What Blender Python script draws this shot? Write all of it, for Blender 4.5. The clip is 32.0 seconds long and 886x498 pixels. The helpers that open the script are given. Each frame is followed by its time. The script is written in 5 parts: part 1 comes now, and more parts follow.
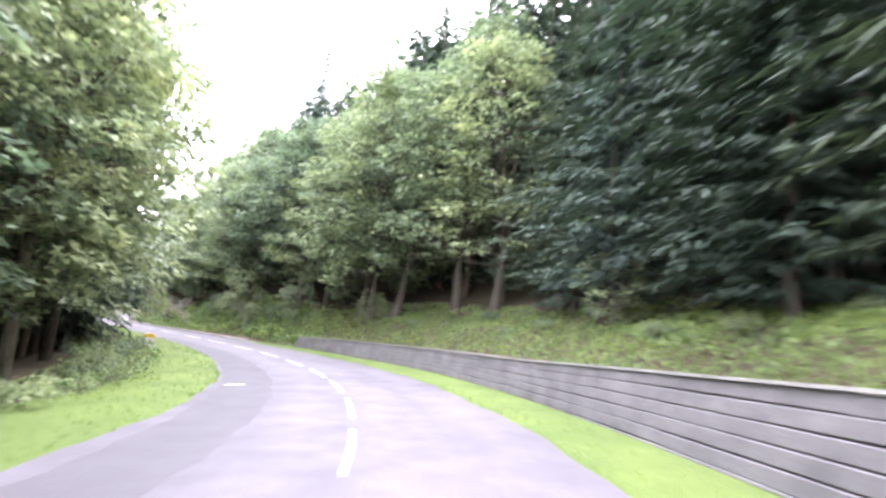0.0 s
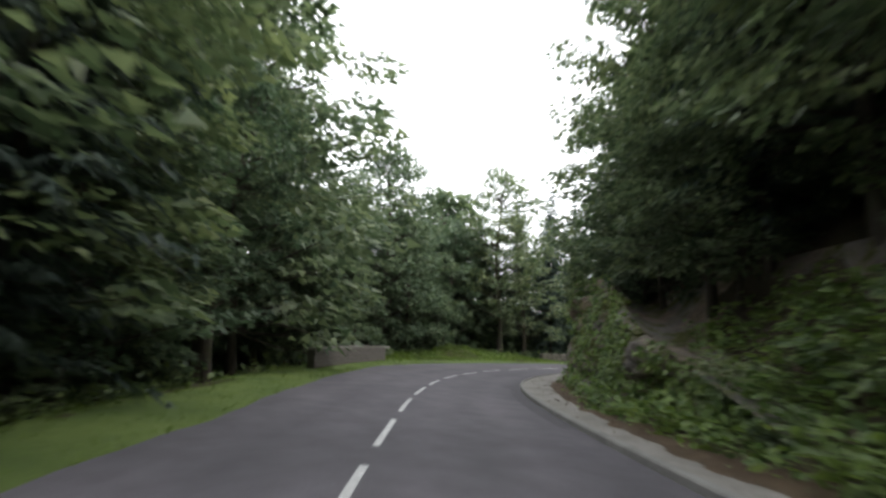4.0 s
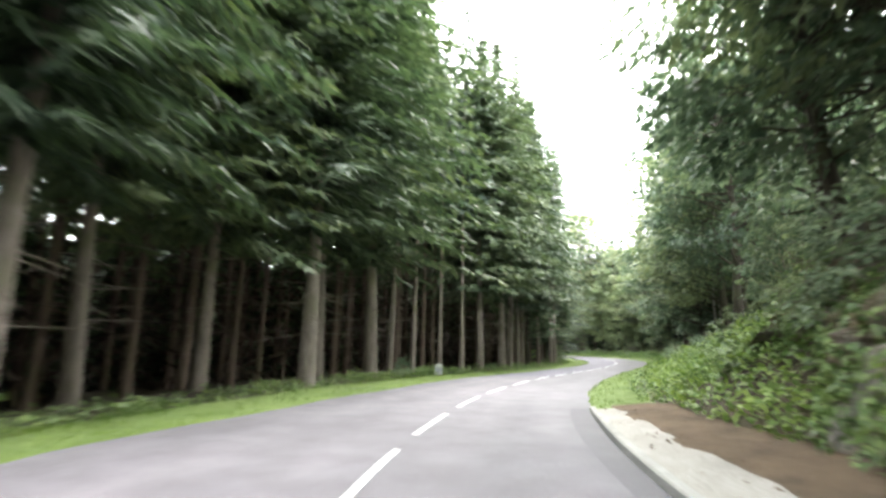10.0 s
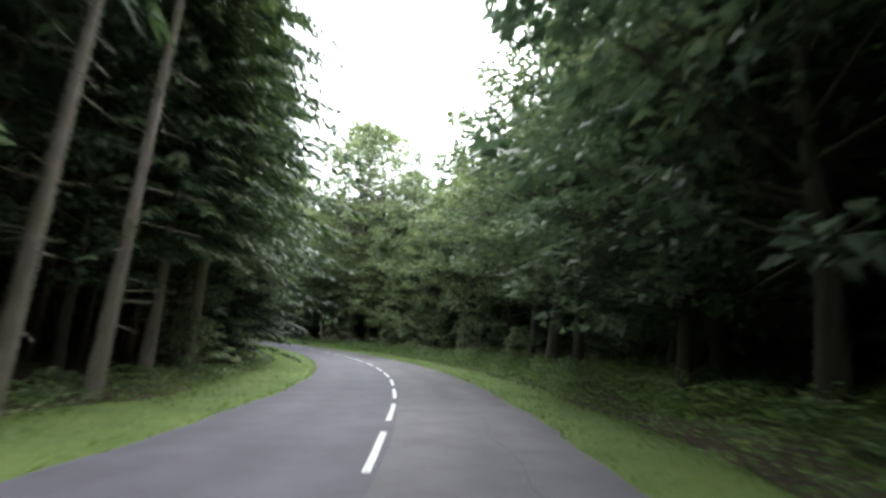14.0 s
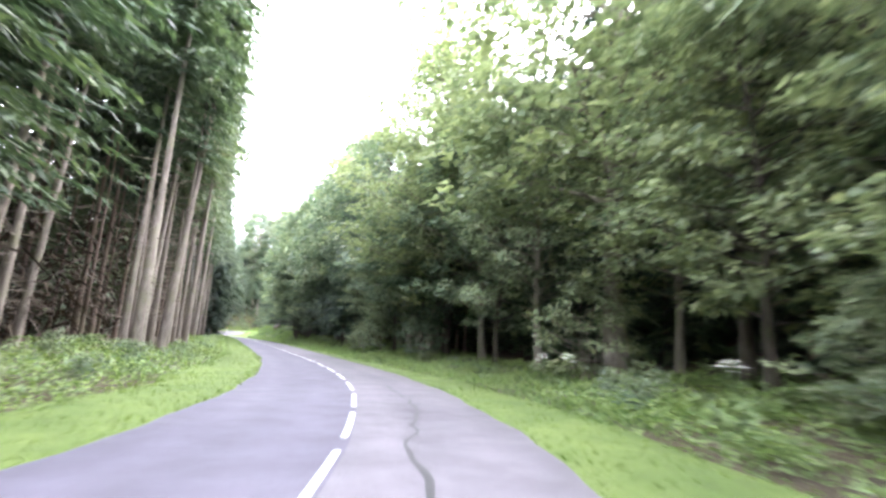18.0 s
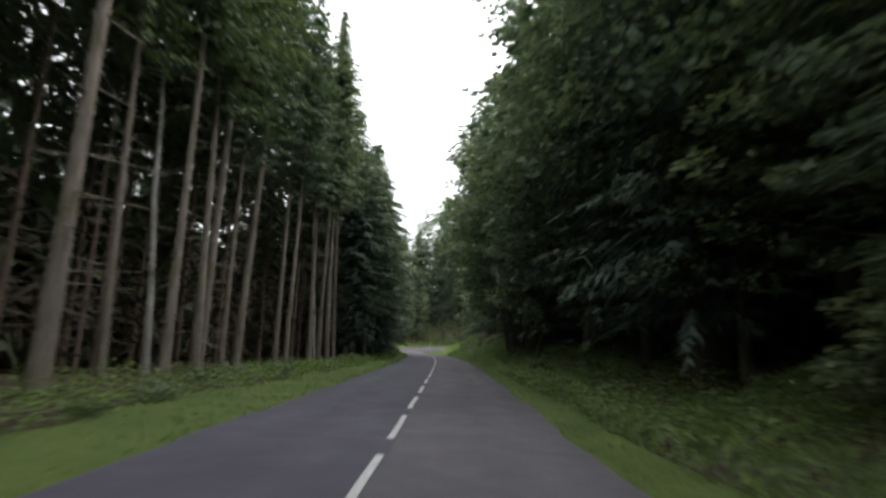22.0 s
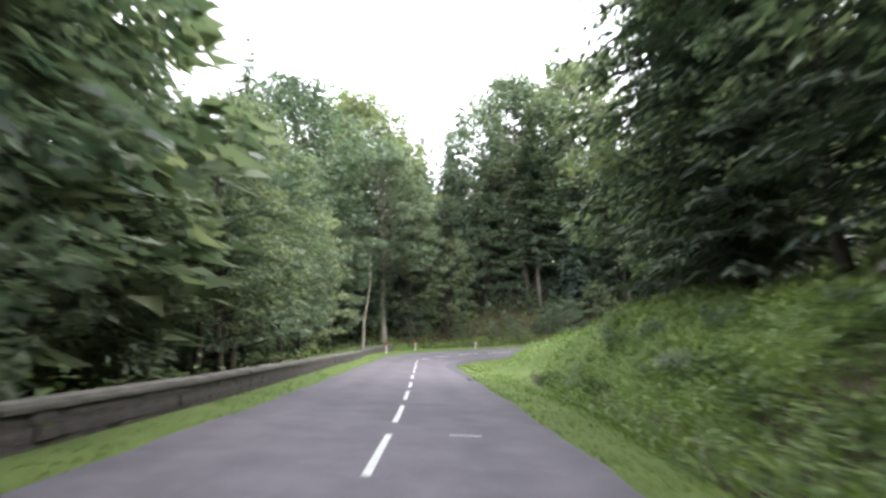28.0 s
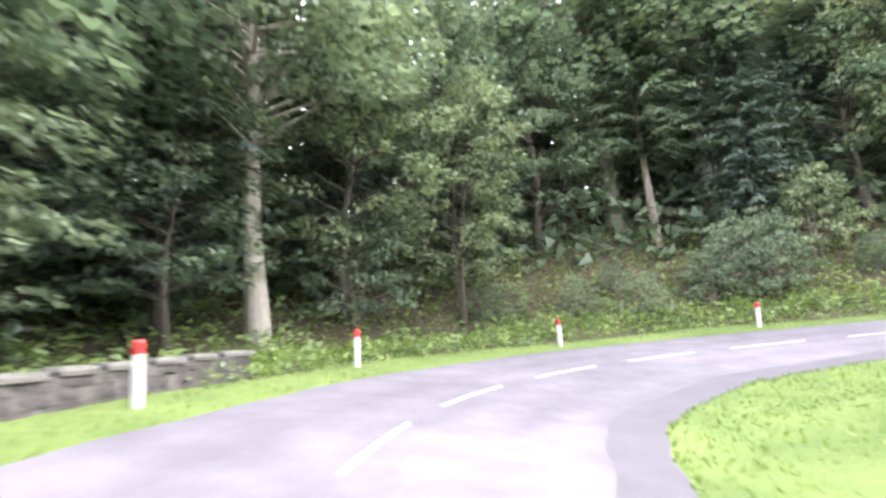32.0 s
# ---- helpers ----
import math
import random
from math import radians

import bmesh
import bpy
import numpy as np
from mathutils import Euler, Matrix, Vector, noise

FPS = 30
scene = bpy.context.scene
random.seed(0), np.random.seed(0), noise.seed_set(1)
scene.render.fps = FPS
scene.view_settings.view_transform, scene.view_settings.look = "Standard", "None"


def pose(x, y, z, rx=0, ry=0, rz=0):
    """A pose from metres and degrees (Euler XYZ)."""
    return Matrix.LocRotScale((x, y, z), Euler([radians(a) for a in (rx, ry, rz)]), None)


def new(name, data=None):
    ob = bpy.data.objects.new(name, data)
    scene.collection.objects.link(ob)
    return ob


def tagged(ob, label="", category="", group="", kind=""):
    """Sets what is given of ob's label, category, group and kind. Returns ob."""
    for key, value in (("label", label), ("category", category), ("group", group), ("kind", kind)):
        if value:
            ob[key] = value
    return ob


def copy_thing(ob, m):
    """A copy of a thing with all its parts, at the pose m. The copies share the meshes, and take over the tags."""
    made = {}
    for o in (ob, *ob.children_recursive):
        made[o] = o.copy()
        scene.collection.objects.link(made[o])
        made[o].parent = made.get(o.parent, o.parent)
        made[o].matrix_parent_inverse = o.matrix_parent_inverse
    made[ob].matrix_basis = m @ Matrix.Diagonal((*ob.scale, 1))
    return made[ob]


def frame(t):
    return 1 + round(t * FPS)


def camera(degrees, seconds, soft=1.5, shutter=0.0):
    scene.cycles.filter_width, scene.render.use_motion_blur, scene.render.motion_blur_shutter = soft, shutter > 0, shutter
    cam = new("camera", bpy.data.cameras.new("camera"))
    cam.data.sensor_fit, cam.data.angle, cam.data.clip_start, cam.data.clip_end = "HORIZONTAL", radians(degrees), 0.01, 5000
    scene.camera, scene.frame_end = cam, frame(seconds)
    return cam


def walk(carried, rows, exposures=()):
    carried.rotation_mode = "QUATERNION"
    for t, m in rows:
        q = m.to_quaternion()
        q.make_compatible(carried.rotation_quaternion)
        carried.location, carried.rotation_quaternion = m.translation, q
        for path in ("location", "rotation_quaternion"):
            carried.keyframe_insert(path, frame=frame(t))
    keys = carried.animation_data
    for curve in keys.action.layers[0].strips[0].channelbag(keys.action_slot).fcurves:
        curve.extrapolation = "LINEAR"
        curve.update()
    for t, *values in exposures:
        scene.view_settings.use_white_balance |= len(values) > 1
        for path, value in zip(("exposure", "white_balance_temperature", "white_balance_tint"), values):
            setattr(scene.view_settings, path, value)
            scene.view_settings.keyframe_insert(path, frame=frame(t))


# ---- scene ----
cam = camera(83.0, 32.0, soft=2.7, shutter=0.5)

# the drive: seconds, x, y, z, pitch, roll, yaw
PATH = [
    (0.0, 0.00, 0.00, 1.70, 10.9, -7.2, 0.0),
    (0.5, -0.32, 6.56, 1.69, 10.9, -7.3, 7.3),
    (1.0, -1.49, 12.96, 1.69, 10.9, -7.3, 15.0),
    (1.5, -3.52, 19.08, 1.69, 10.9, -7.0, 23.5),
    (2.0, -6.43, 24.77, 1.67, 10.9, -6.1, 32.3),
    (2.5, -10.14, 29.91, 1.66, 10.9, -4.9, 40.6),
    (3.0, -14.38, 34.51, 1.65, 10.9, -3.9, 45.8),
    (3.5, -18.86, 38.79, 1.64, 10.9, -2.8, 48.2),
    (4.0, -23.40, 42.84, 1.62, 10.9, -1.7, 49.7),
    (4.5, -27.86, 46.69, 1.60, 10.9, -0.6, 50.2),
    (5.0, -32.15, 50.41, 1.58, 10.9, 0.4, 49.3),
    (5.5, -36.20, 54.15, 1.57, 10.9, 1.2, 46.5),
    (6.0, -39.93, 58.08, 1.55, 10.9, 1.7, 41.8),
    (6.5, -43.22, 62.35, 1.53, 10.9, 2.0, 34.7),
    (7.0, -45.87, 67.04, 1.53, 10.9, 2.3, 25.6),
    (7.5, -47.69, 72.12, 1.53, 10.9, 2.0, 15.1),
    (8.0, -48.52, 77.47, 1.55, 10.9, 0.8, 4.2),
    (8.5, -48.36, 82.93, 1.57, 10.9, 0.2, -5.7),
    (9.0, -47.29, 88.38, 1.59, 10.9, -0.2, -14.6),
    (9.5, -45.42, 93.81, 1.60, 10.9, -0.8, -21.7),
    (10.0, -42.81, 99.16, 1.61, 10.9, -1.4, -28.5),
    (10.5, -39.53, 104.35, 1.62, 10.9, -1.9, -34.4),
    (11.0, -35.62, 109.34, 1.63, 10.9, -2.4, -40.0),
    (11.5, -31.14, 114.03, 1.65, 10.9, -2.8, -45.7),
    (12.0, -26.20, 118.36, 1.66, 10.9, -3.3, -50.0),
    (12.5, -21.04, 122.35, 1.67, 10.9, -3.9, -52.6),
    (13.0, -15.85, 126.14, 1.67, 10.9, -4.5, -53.4),
    (13.5, -10.71, 129.85, 1.67, 10.9, -5.0, -53.1),
    (14.0, -5.67, 133.58, 1.67, 10.9, -5.2, -52.2),
    (14.5, -0.72, 137.40, 1.67, 10.9, -5.2, -50.8),
    (15.0, 4.08, 141.35, 1.67, 10.9, -5.0, -48.6),
    (15.5, 8.69, 145.50, 1.67, 10.9, -4.9, -45.6),
    (16.0, 13.04, 149.92, 1.68, 10.9, -4.8, -41.7),
    (16.5, 17.06, 154.65, 1.68, 10.9, -4.7, -37.5),
    (17.0, 20.74, 159.67, 1.67, 10.9, -4.6, -33.3),
    (17.5, 24.04, 164.99, 1.67, 10.9, -4.6, -28.7),
    (18.0, 26.91, 170.61, 1.67, 10.9, -4.2, -23.7),
    (18.5, 29.28, 176.50, 1.66, 10.9, -3.5, -18.6),
    (19.0, 31.14, 182.61, 1.65, 10.9, -2.9, -13.6),
    (19.5, 32.46, 188.88, 1.64, 10.9, -2.8, -8.7),
    (20.0, 33.27, 195.25, 1.64, 10.9, -2.7, -4.4),
    (20.5, 33.68, 201.68, 1.63, 10.9, -2.4, -1.4),
    (21.0, 33.83, 208.12, 1.63, 10.9, -2.1, -0.0),
    (21.5, 33.90, 214.57, 1.62, 10.9, -1.8, 0.2),
    (22.0, 33.95, 221.02, 1.62, 10.9, -1.6, 0.5),
    (22.5, 33.98, 227.47, 1.62, 10.9, -1.5, 0.6),
    (23.0, 34.00, 233.92, 1.62, 10.9, -1.5, 0.7),
    (23.5, 34.01, 240.37, 1.62, 10.9, -1.6, 0.6),
    (24.0, 34.04, 246.82, 1.62, 10.9, -1.7, 0.6),
    (24.5, 34.05, 253.27, 1.62, 10.9, -1.6, 0.8),
    (25.0, 34.04, 259.73, 1.61, 10.9, -1.4, 1.1),
    (25.5, 33.98, 266.17, 1.61, 10.9, -1.2, 1.4),
    (26.0, 33.89, 272.60, 1.61, 10.9, -0.9, 2.0),
    (26.5, 33.72, 279.02, 1.60, 10.9, -0.6, 2.7),
    (27.0, 33.45, 285.39, 1.60, 10.9, -0.3, 3.8),
    (27.5, 33.04, 291.73, 1.59, 10.9, 0.0, 5.2),
    (28.0, 32.48, 298.01, 1.59, 10.9, 0.3, 6.6),
    (28.5, 31.78, 304.22, 1.58, 10.9, 0.4, 7.7),
    (29.0, 30.99, 310.35, 1.58, 10.9, 0.6, 8.5),
    (29.5, 30.14, 316.40, 1.56, 10.9, 0.9, 9.2),
    (30.0, 29.24, 322.35, 1.55, 10.9, 1.4, 9.6),
    (30.5, 28.32, 328.13, 1.54, 10.9, 2.3, 10.0),
    (31.0, 27.42, 333.69, 1.53, 10.9, 3.0, 9.9),
    (31.5, 26.60, 338.99, 1.53, 10.9, 3.1, 9.0),
    (32.0, 26.02, 344.06, 1.52, 10.9, 3.2, 5.2),
]
# seconds, stops, kelvin, tint
EXPOSURES = [
    (0, 3.71, 6250, 22), (1.5, 3.66, 6250, 19), (2.2, 3.31, 6300, 17), (3.0, 1.76, 6500, 8), (3.5, 1.36, 6500, 8), (5.5, 1.01, 6450, 10), (6, 1.16, 6400, 11), (7, 1.91, 6350, 12),
    (8, 2.36, 6350, 12), (9, 3.06, 6500, 10), (10.5, 3.06, 6600, 2), (11.5, 2.28, 6600, 0), (12, 2.08, 6550, -2), (12.5, 1.9, 6450, 0), (13.5, 1.85, 6300, 3), (15.5, 3.26, 6200, 9),
    (17, 3.81, 6100, 16), (19, 3.51, 6100, 17), (20, 3.01, 6400, 10), (21, 1.66, 6450, 9), (22, 1.21, 6500, 8), (23, 1.56, 6500, 9), (24, 2.36, 6450, 8), (26.5, 2.26, 6350, 10),
    (28, 2.01, 6300, 13), (29, 2.31, 6200, 17), (30, 2.66, 6150, 19), (31, 3.12, 6200, 20), (32, 3.3, 6250, 18)]
walk(cam, [(t, pose(x, y, z, 90 + pitch, roll, yaw)) for t, x, y, z, pitch, roll, yaw in PATH], EXPOSURES)

# ---- light: an overcast summer sky and a weak, wide sun ----
SUN_AZIMUTH, SUN_HEIGHT = 60.0, 50.0
world = bpy.data.worlds.new("overcast_sky")
scene.world = world
world.use_nodes = True
wn, wl = world.node_tree.nodes, world.node_tree.links
sky = wn.new("ShaderNodeTexSky")
sky.sky_type, sky.sun_disc = "NISHITA", False
sky.sun_elevation, sky.sun_rotation = radians(SUN_HEIGHT), radians(SUN_AZIMUTH)
sky.dust_density = 4.0
pale = wn.new("ShaderNodeHueSaturation")
pale.inputs["Saturation"].default_value = 0.16
cloud = wn.new("ShaderNodeMixRGB")
cloud.inputs["Fac"].default_value = 0.6
cloud.inputs["Color2"].default_value = (9.6, 9.8, 10.2, 1)
wl.new(sky.outputs["Color"], pale.inputs["Color"])
wl.new(pale.outputs["Color"], cloud.inputs["Color1"])
wl.new(cloud.outputs["Color"], wn["Background"].inputs["Color"])
wn["Background"].inputs["Strength"].default_value = 0.15
sun_data = bpy.data.lights.new("sun", "SUN")
sun_data.energy, sun_data.angle, sun_data.color = 0.7, radians(25), (1.0, 0.96, 0.9)
sun = new("sun", sun_data)
sun.rotation_euler = (radians(90 - SUN_HEIGHT), 0, radians(180 - SUN_AZIMUTH))


# ---- materials ----
def material(name, rough=0.8, metal=0.0):
    m = bpy.data.materials.new(name)
    m.use_nodes = True
    b = m.node_tree.nodes["Principled BSDF"]
    b.inputs["Roughness"].default_value, b.inputs["Metallic"].default_value = rough, metal
    return m, m.node_tree.nodes, m.node_tree.links, b


def ramp(n, l, source, stops):
    r = n.new("ShaderNodeValToRGB")
    e = r.color_ramp.elements
    while len(e) < len(stops):
        e.new(0.5)
    for i, (at, colour) in enumerate(stops):
        e[i].position, e[i].color = at, (*colour, 1)
    l.new(source, r.inputs["Fac"])
    return r.outputs["Color"]


def noise_of(n, l, scale, detail=4, rough=0.6, coord="Object", stretch=None):
    tc = n.new("ShaderNodeTexCoord")
    t = n.new("ShaderNodeTexNoise")
    t.inputs["Scale"].default_value, t.inputs["Detail"].default_value, t.inputs["Roughness"].default_value = scale, detail, rough
    out = tc.outputs[coord]
    if stretch:
        mp = n.new("ShaderNodeMapping")
        mp.inputs["Scale"].default_value = stretch
        l.new(out, mp.inputs["Vector"])
        out = mp.outputs["Vector"]
    l.new(out, t.inputs["Vector"])
    return t.outputs["Fac"]


def mixed(n, l, fac, a, b, how="MIX"):
    m = n.new("ShaderNodeMixRGB")
    m.blend_type = how
    for key, v in (("Fac", fac), ("Color1", a), ("Color2", b)):
        if hasattr(v, "links"):
            l.new(v, m.inputs[key])
        else:
            m.inputs[key].default_value = v if isinstance(v, (int, float)) else (*v, 1)
    return m.outputs["Color"]


def bump(n, l, b, height, strength, distance):
    k = n.new("ShaderNodeBump")
    k.inputs["Strength"].default_value, k.inputs["Distance"].default_value = strength, distance
    l.new(height, k.inputs["Height"])
    l.new(k.outputs["Normal"], b.inputs["Normal"])


def two_tone(name, low, high, big, fine, rough=0.85, relief=0.5, depth=0.02, coord="Object", stretch=None):
    """A surface whose colour wanders at two scales, with fine relief."""
    m, n, l, b = material(name, rough)
    a = noise_of(n, l, big, 4, 0.6, coord, stretch)
    f = noise_of(n, l, fine, 6, 0.7, coord, stretch)
    c1 = ramp(n, l, a, [(0.3, low), (0.7, high)])
    shade = ramp(n, l, f, [(0.25, (0.55, 0.55, 0.55)), (0.75, (1.25, 1.25, 1.25))])
    l.new(mixed(n, l, 1.0, c1, shade, "MULTIPLY"), b.inputs["Base Color"])
    bump(n, l, b, f, relief, depth)
    return m


def leaf_material(name, dark, light, through_light, gloss=0.5, clear=0.35, vary=1.0):
    """Leaves: each leaf and each plant a little different, half letting light through."""
    m, n, l, b = material(name, gloss)
    geo = n.new("ShaderNodeNewGeometry")
    info = n.new("ShaderNodeObjectInfo")
    c = ramp(n, l, geo.outputs["Random Per Island"], [(0.0, dark), (1.0, light)])
    tone = ramp(n, l, info.outputs["Random"], [(0.0, (0.55, 0.66, 0.7)), (0.35, (0.88, 0.93, 0.98)), (0.7, (1.05, 1.05, 1.02)), (1.0, (1.2, 1.18, 1.0))])
    c = mixed(n, l, vary, c, tone, "MULTIPLY")
    spray = ramp(n, l, noise_of(n, l, 0.55, 3, 0.6), [(0.35, (0.78, 0.84, 0.88)), (0.65, (1.16, 1.12, 1.02))])
    c = mixed(n, l, 1.0, c, spray, "MULTIPLY")
    l.new(c, b.inputs["Base Color"])
    t = n.new("ShaderNodeBsdfTranslucent")
    l.new(mixed(n, l, 1.0, c, through_light, "MULTIPLY"), t.inputs["Color"])
    mix = n.new("ShaderNodeMixShader")
    mix.inputs["Fac"].default_value = clear
    l.new(b.outputs["BSDF"], mix.inputs[1])
    l.new(t.outputs["BSDF"], mix.inputs[2])
    l.new(mix.outputs["Shader"], n["Material Output"].inputs["Surface"])
    return m


def bark_material(name, low, high, moss):
    m, n, l, b = material(name, 0.95)
    a = noise_of(n, l, 9.0, 6, 0.7, "Object", (1, 1, 0.18))
    g = noise_of(n, l, 0.9, 3, 0.6)
    c = ramp(n, l, a, [(0.3, low), (0.7, high)])
    k = ramp(n, l, g, [(0.48, (0, 0, 0)), (0.68, (1, 1, 1))])
    l.new(mixed(n, l, k, c, moss), b.inputs["Base Color"])
    bump(n, l, b, a, 0.8, 0.03)
    return m


def asphalt(name, low, high, tracks):
    """Grit, large stains, and along each lane a dark oily middle between two polished wheel tracks."""
    m, n, l, b = material(name, 0.82)
    big = noise_of(n, l, 0.12, 3, 0.55)
    streak = noise_of(n, l, 1.1, 4, 0.6)
    grit = noise_of(n, l, 55.0, 3, 0.7)
    c = ramp(n, l, big, [(0.35, low), (0.62, high)])
    s = ramp(n, l, streak, [(0.35, (0.84, 0.84, 0.84)), (0.65, (1.12, 1.12, 1.12))])
    f = ramp(n, l, grit, [(0.3, (0.72, 0.72, 0.72)), (0.7, (1.22, 1.22, 1.22))])
    c = mixed(n, l, 1.0, mixed(n, l, 1.0, c, s, "MULTIPLY"), f, "MULTIPLY")
    if tracks:
        across = n.new("ShaderNodeAttribute")
        across.attribute_name = "across"
        fold = n.new("ShaderNodeMath")
        fold.operation = "ABSOLUTE"
        l.new(across.outputs["Fac"], fold.inputs[0])
        scaled = n.new("ShaderNodeMath")
        scaled.operation = "MULTIPLY"
        scaled.inputs[1].default_value = 0.2
        l.new(fold.outputs[0], scaled.inputs[0])
        lane = ramp(n, l, scaled.outputs[0], [(0.02, (0.94, 0.94, 0.95)), (0.17, (1.1, 1.09, 1.09)), (0.34, (0.84, 0.84, 0.85)), (0.5, (1.1, 1.09, 1.09)), (0.66, (0.8, 0.8, 0.82))])
        worn = ramp(n, l, noise_of(n, l, 0.3, 4, 0.65), [(0.35, (0.25, 0.25, 0.25)), (0.65, (1, 1, 1))])
        c = mixed(n, l, worn, c, mixed(n, l, 1.0, c, lane, "MULTIPLY"))
    l.new(c, b.inputs["Base Color"])
    bump(n, l, b, grit, 0.35, 0.006)
    return m


M = {}
M["asphalt"] = asphalt("asphalt", (0.091, 0.083, 0.095), (0.13, 0.118, 0.133), True)
M["tar"] = two_tone("tar_seal", (0.017, 0.017, 0.019), (0.033, 0.031, 0.033), 2.0, 40.0, 0.6, 0.3, 0.004)
M["asphalt_left"] = asphalt("asphalt_resurfaced", (0.072, 0.065, 0.09), (0.097, 0.088, 0.115), True)
M["far"] = two_tone("far_canopy", (0.035, 0.06, 0.028), (0.085, 0.12, 0.055), 0.05, 0.45, 0.95, 1.0, 1.5)
M["patch"] = two_tone("asphalt_patch", (0.064, 0.059, 0.069), (0.087, 0.081, 0.092), 0.8, 50.0, 0.8, 0.3, 0.005)
M["paint"] = two_tone("road_paint", (0.55, 0.55, 0.54), (0.72, 0.72, 0.71), 3.0, 30.0, 0.6, 0.2, 0.003)
M["kerb"] = two_tone("kerb_concrete", (0.211, 0.203, 0.195), (0.312, 0.300, 0.285), 0.9, 22.0, 0.9, 0.4, 0.01)
M["pavement"] = two_tone("worn_concrete", (0.203, 0.187, 0.172), (0.328, 0.304, 0.281), 0.7, 14.0, 0.9, 0.5, 0.015)
M["wall_stone"] = two_tone("wall_stone", (0.109, 0.094, 0.090), (0.234, 0.207, 0.195), 2.2, 18.0, 0.92, 0.8, 0.03, "Object")
M["cap_stone"] = two_tone("cap_stone", (0.187, 0.176, 0.156), (0.312, 0.292, 0.265), 1.6, 16.0, 0.92, 0.7, 0.02, "Object")
# wall stone darkened in colour, for the parapet face that lies in shadow
M["shaded_stone"] = two_tone("shaded_wall_stone", (0.05, 0.044, 0.043), (0.125, 0.11, 0.105), 2.2, 18.0, 0.95, 0.8, 0.03)
M["lichen_stone"] = two_tone("lichen_stone", (0.12, 0.113, 0.1), (0.22, 0.208, 0.19), 1.6, 16.0, 0.95, 0.7, 0.02)
M["mortar"] = two_tone("mortar", (0.078, 0.070, 0.062), (0.156, 0.140, 0.125), 3.0, 20.0, 0.95, 0.6, 0.02)
M["rock"] = two_tone("rock", (0.13, 0.12, 0.115), (0.34, 0.305, 0.28), 0.55, 6.0, 0.93, 0.9, 0.12)
M["moss"] = two_tone("moss", (0.05, 0.075, 0.012), (0.16, 0.16, 0.03), 1.5, 25.0, 0.98, 1.0, 0.05)
M["beam"] = two_tone("retaining_beam", (0.101, 0.095, 0.101), (0.176, 0.165, 0.173), 1.2, 18.0, 0.9, 0.5, 0.012)
M["earth"] = two_tone("forest_floor", (0.043, 0.031, 0.019), (0.082, 0.066, 0.035), 0.35, 7.0, 0.98, 0.9, 0.08)
M["verge"] = two_tone("verge_grass", (0.073, 0.122, 0.02), (0.148, 0.204, 0.044), 0.5, 16.0, 0.9, 0.9, 0.06)
M["grass"] = leaf_material("grass_blade", (0.08, 0.132, 0.022), (0.162, 0.23, 0.05), (1.2, 1.25, 0.7), 0.5, 0.35, 0.25)
M["weed"] = leaf_material("weed_leaf", (0.08, 0.125, 0.052), (0.225, 0.295, 0.128), (1.15, 1.25, 0.7), 0.55, 0.33, 0.5)
M["herb"] = leaf_material("herb_leaf", (0.105, 0.165, 0.056), (0.255, 0.335, 0.125), (1.15, 1.25, 0.6), 0.55, 0.33, 0.3)
M["twig"] = leaf_material("dead_twig", (0.03, 0.022, 0.017), (0.075, 0.056, 0.042), (0.5, 0.5, 0.5), 0.9, 0.1)
M["leaf"] = leaf_material("broad_leaf", (0.062, 0.096, 0.054), (0.205, 0.25, 0.15), (1.2, 1.22, 1.05), 0.5, 0.42)
M["leaf_pale"] = leaf_material("pale_leaf", (0.112, 0.152, 0.09), (0.27, 0.312, 0.198), (1.2, 1.22, 0.98), 0.5, 0.4)
M["needle"] = leaf_material("spruce_needle", (0.056, 0.084, 0.052), (0.162, 0.205, 0.118), (1.1, 1.2, 0.7), 0.6, 0.25)
# spruce needles darkened in colour for the shade the trees stand in
M["needle_shaded"] = leaf_material("shaded_needle", (0.032, 0.05, 0.034), (0.088, 0.118, 0.074), (1.0, 1.1, 0.7), 0.65, 0.2)
M["bark_spruce"] = bark_material("spruce_bark", (0.13, 0.1, 0.085), (0.34, 0.295, 0.26), (0.2, 0.19, 0.12))
M["bark_brown"] = bark_material("brown_bark", (0.09, 0.062, 0.05), (0.21, 0.155, 0.125), (0.13, 0.11, 0.07))
M["needle_blue"] = leaf_material("blue_needle", (0.04, 0.064, 0.054), (0.112, 0.148, 0.112), (1.0, 1.1, 0.8), 0.6, 0.22)
M["bark_beech"] = bark_material("beech_bark", (0.12, 0.105, 0.085), (0.27, 0.245, 0.2), (0.13, 0.14, 0.06))
M["bark_dark"] = bark_material("dark_bark", (0.035, 0.028, 0.022), (0.09, 0.075, 0.06), (0.06, 0.07, 0.03))
M["litter"] = two_tone("leaf_litter", (0.055, 0.035, 0.020), (0.148, 0.098, 0.058), 1.2, 30.0, 0.98, 0.9, 0.04)
M["yellow"] = two_tone("yellow_paint", (0.6, 0.34, 0.02), (0.72, 0.42, 0.03), 4.0, 30.0, 0.5, 0.1, 0.002)
M["grey_paint"] = two_tone("grey_paint", (0.3, 0.31, 0.34), (0.42, 0.43, 0.46), 4.0, 30.0, 0.7, 0.2, 0.004)


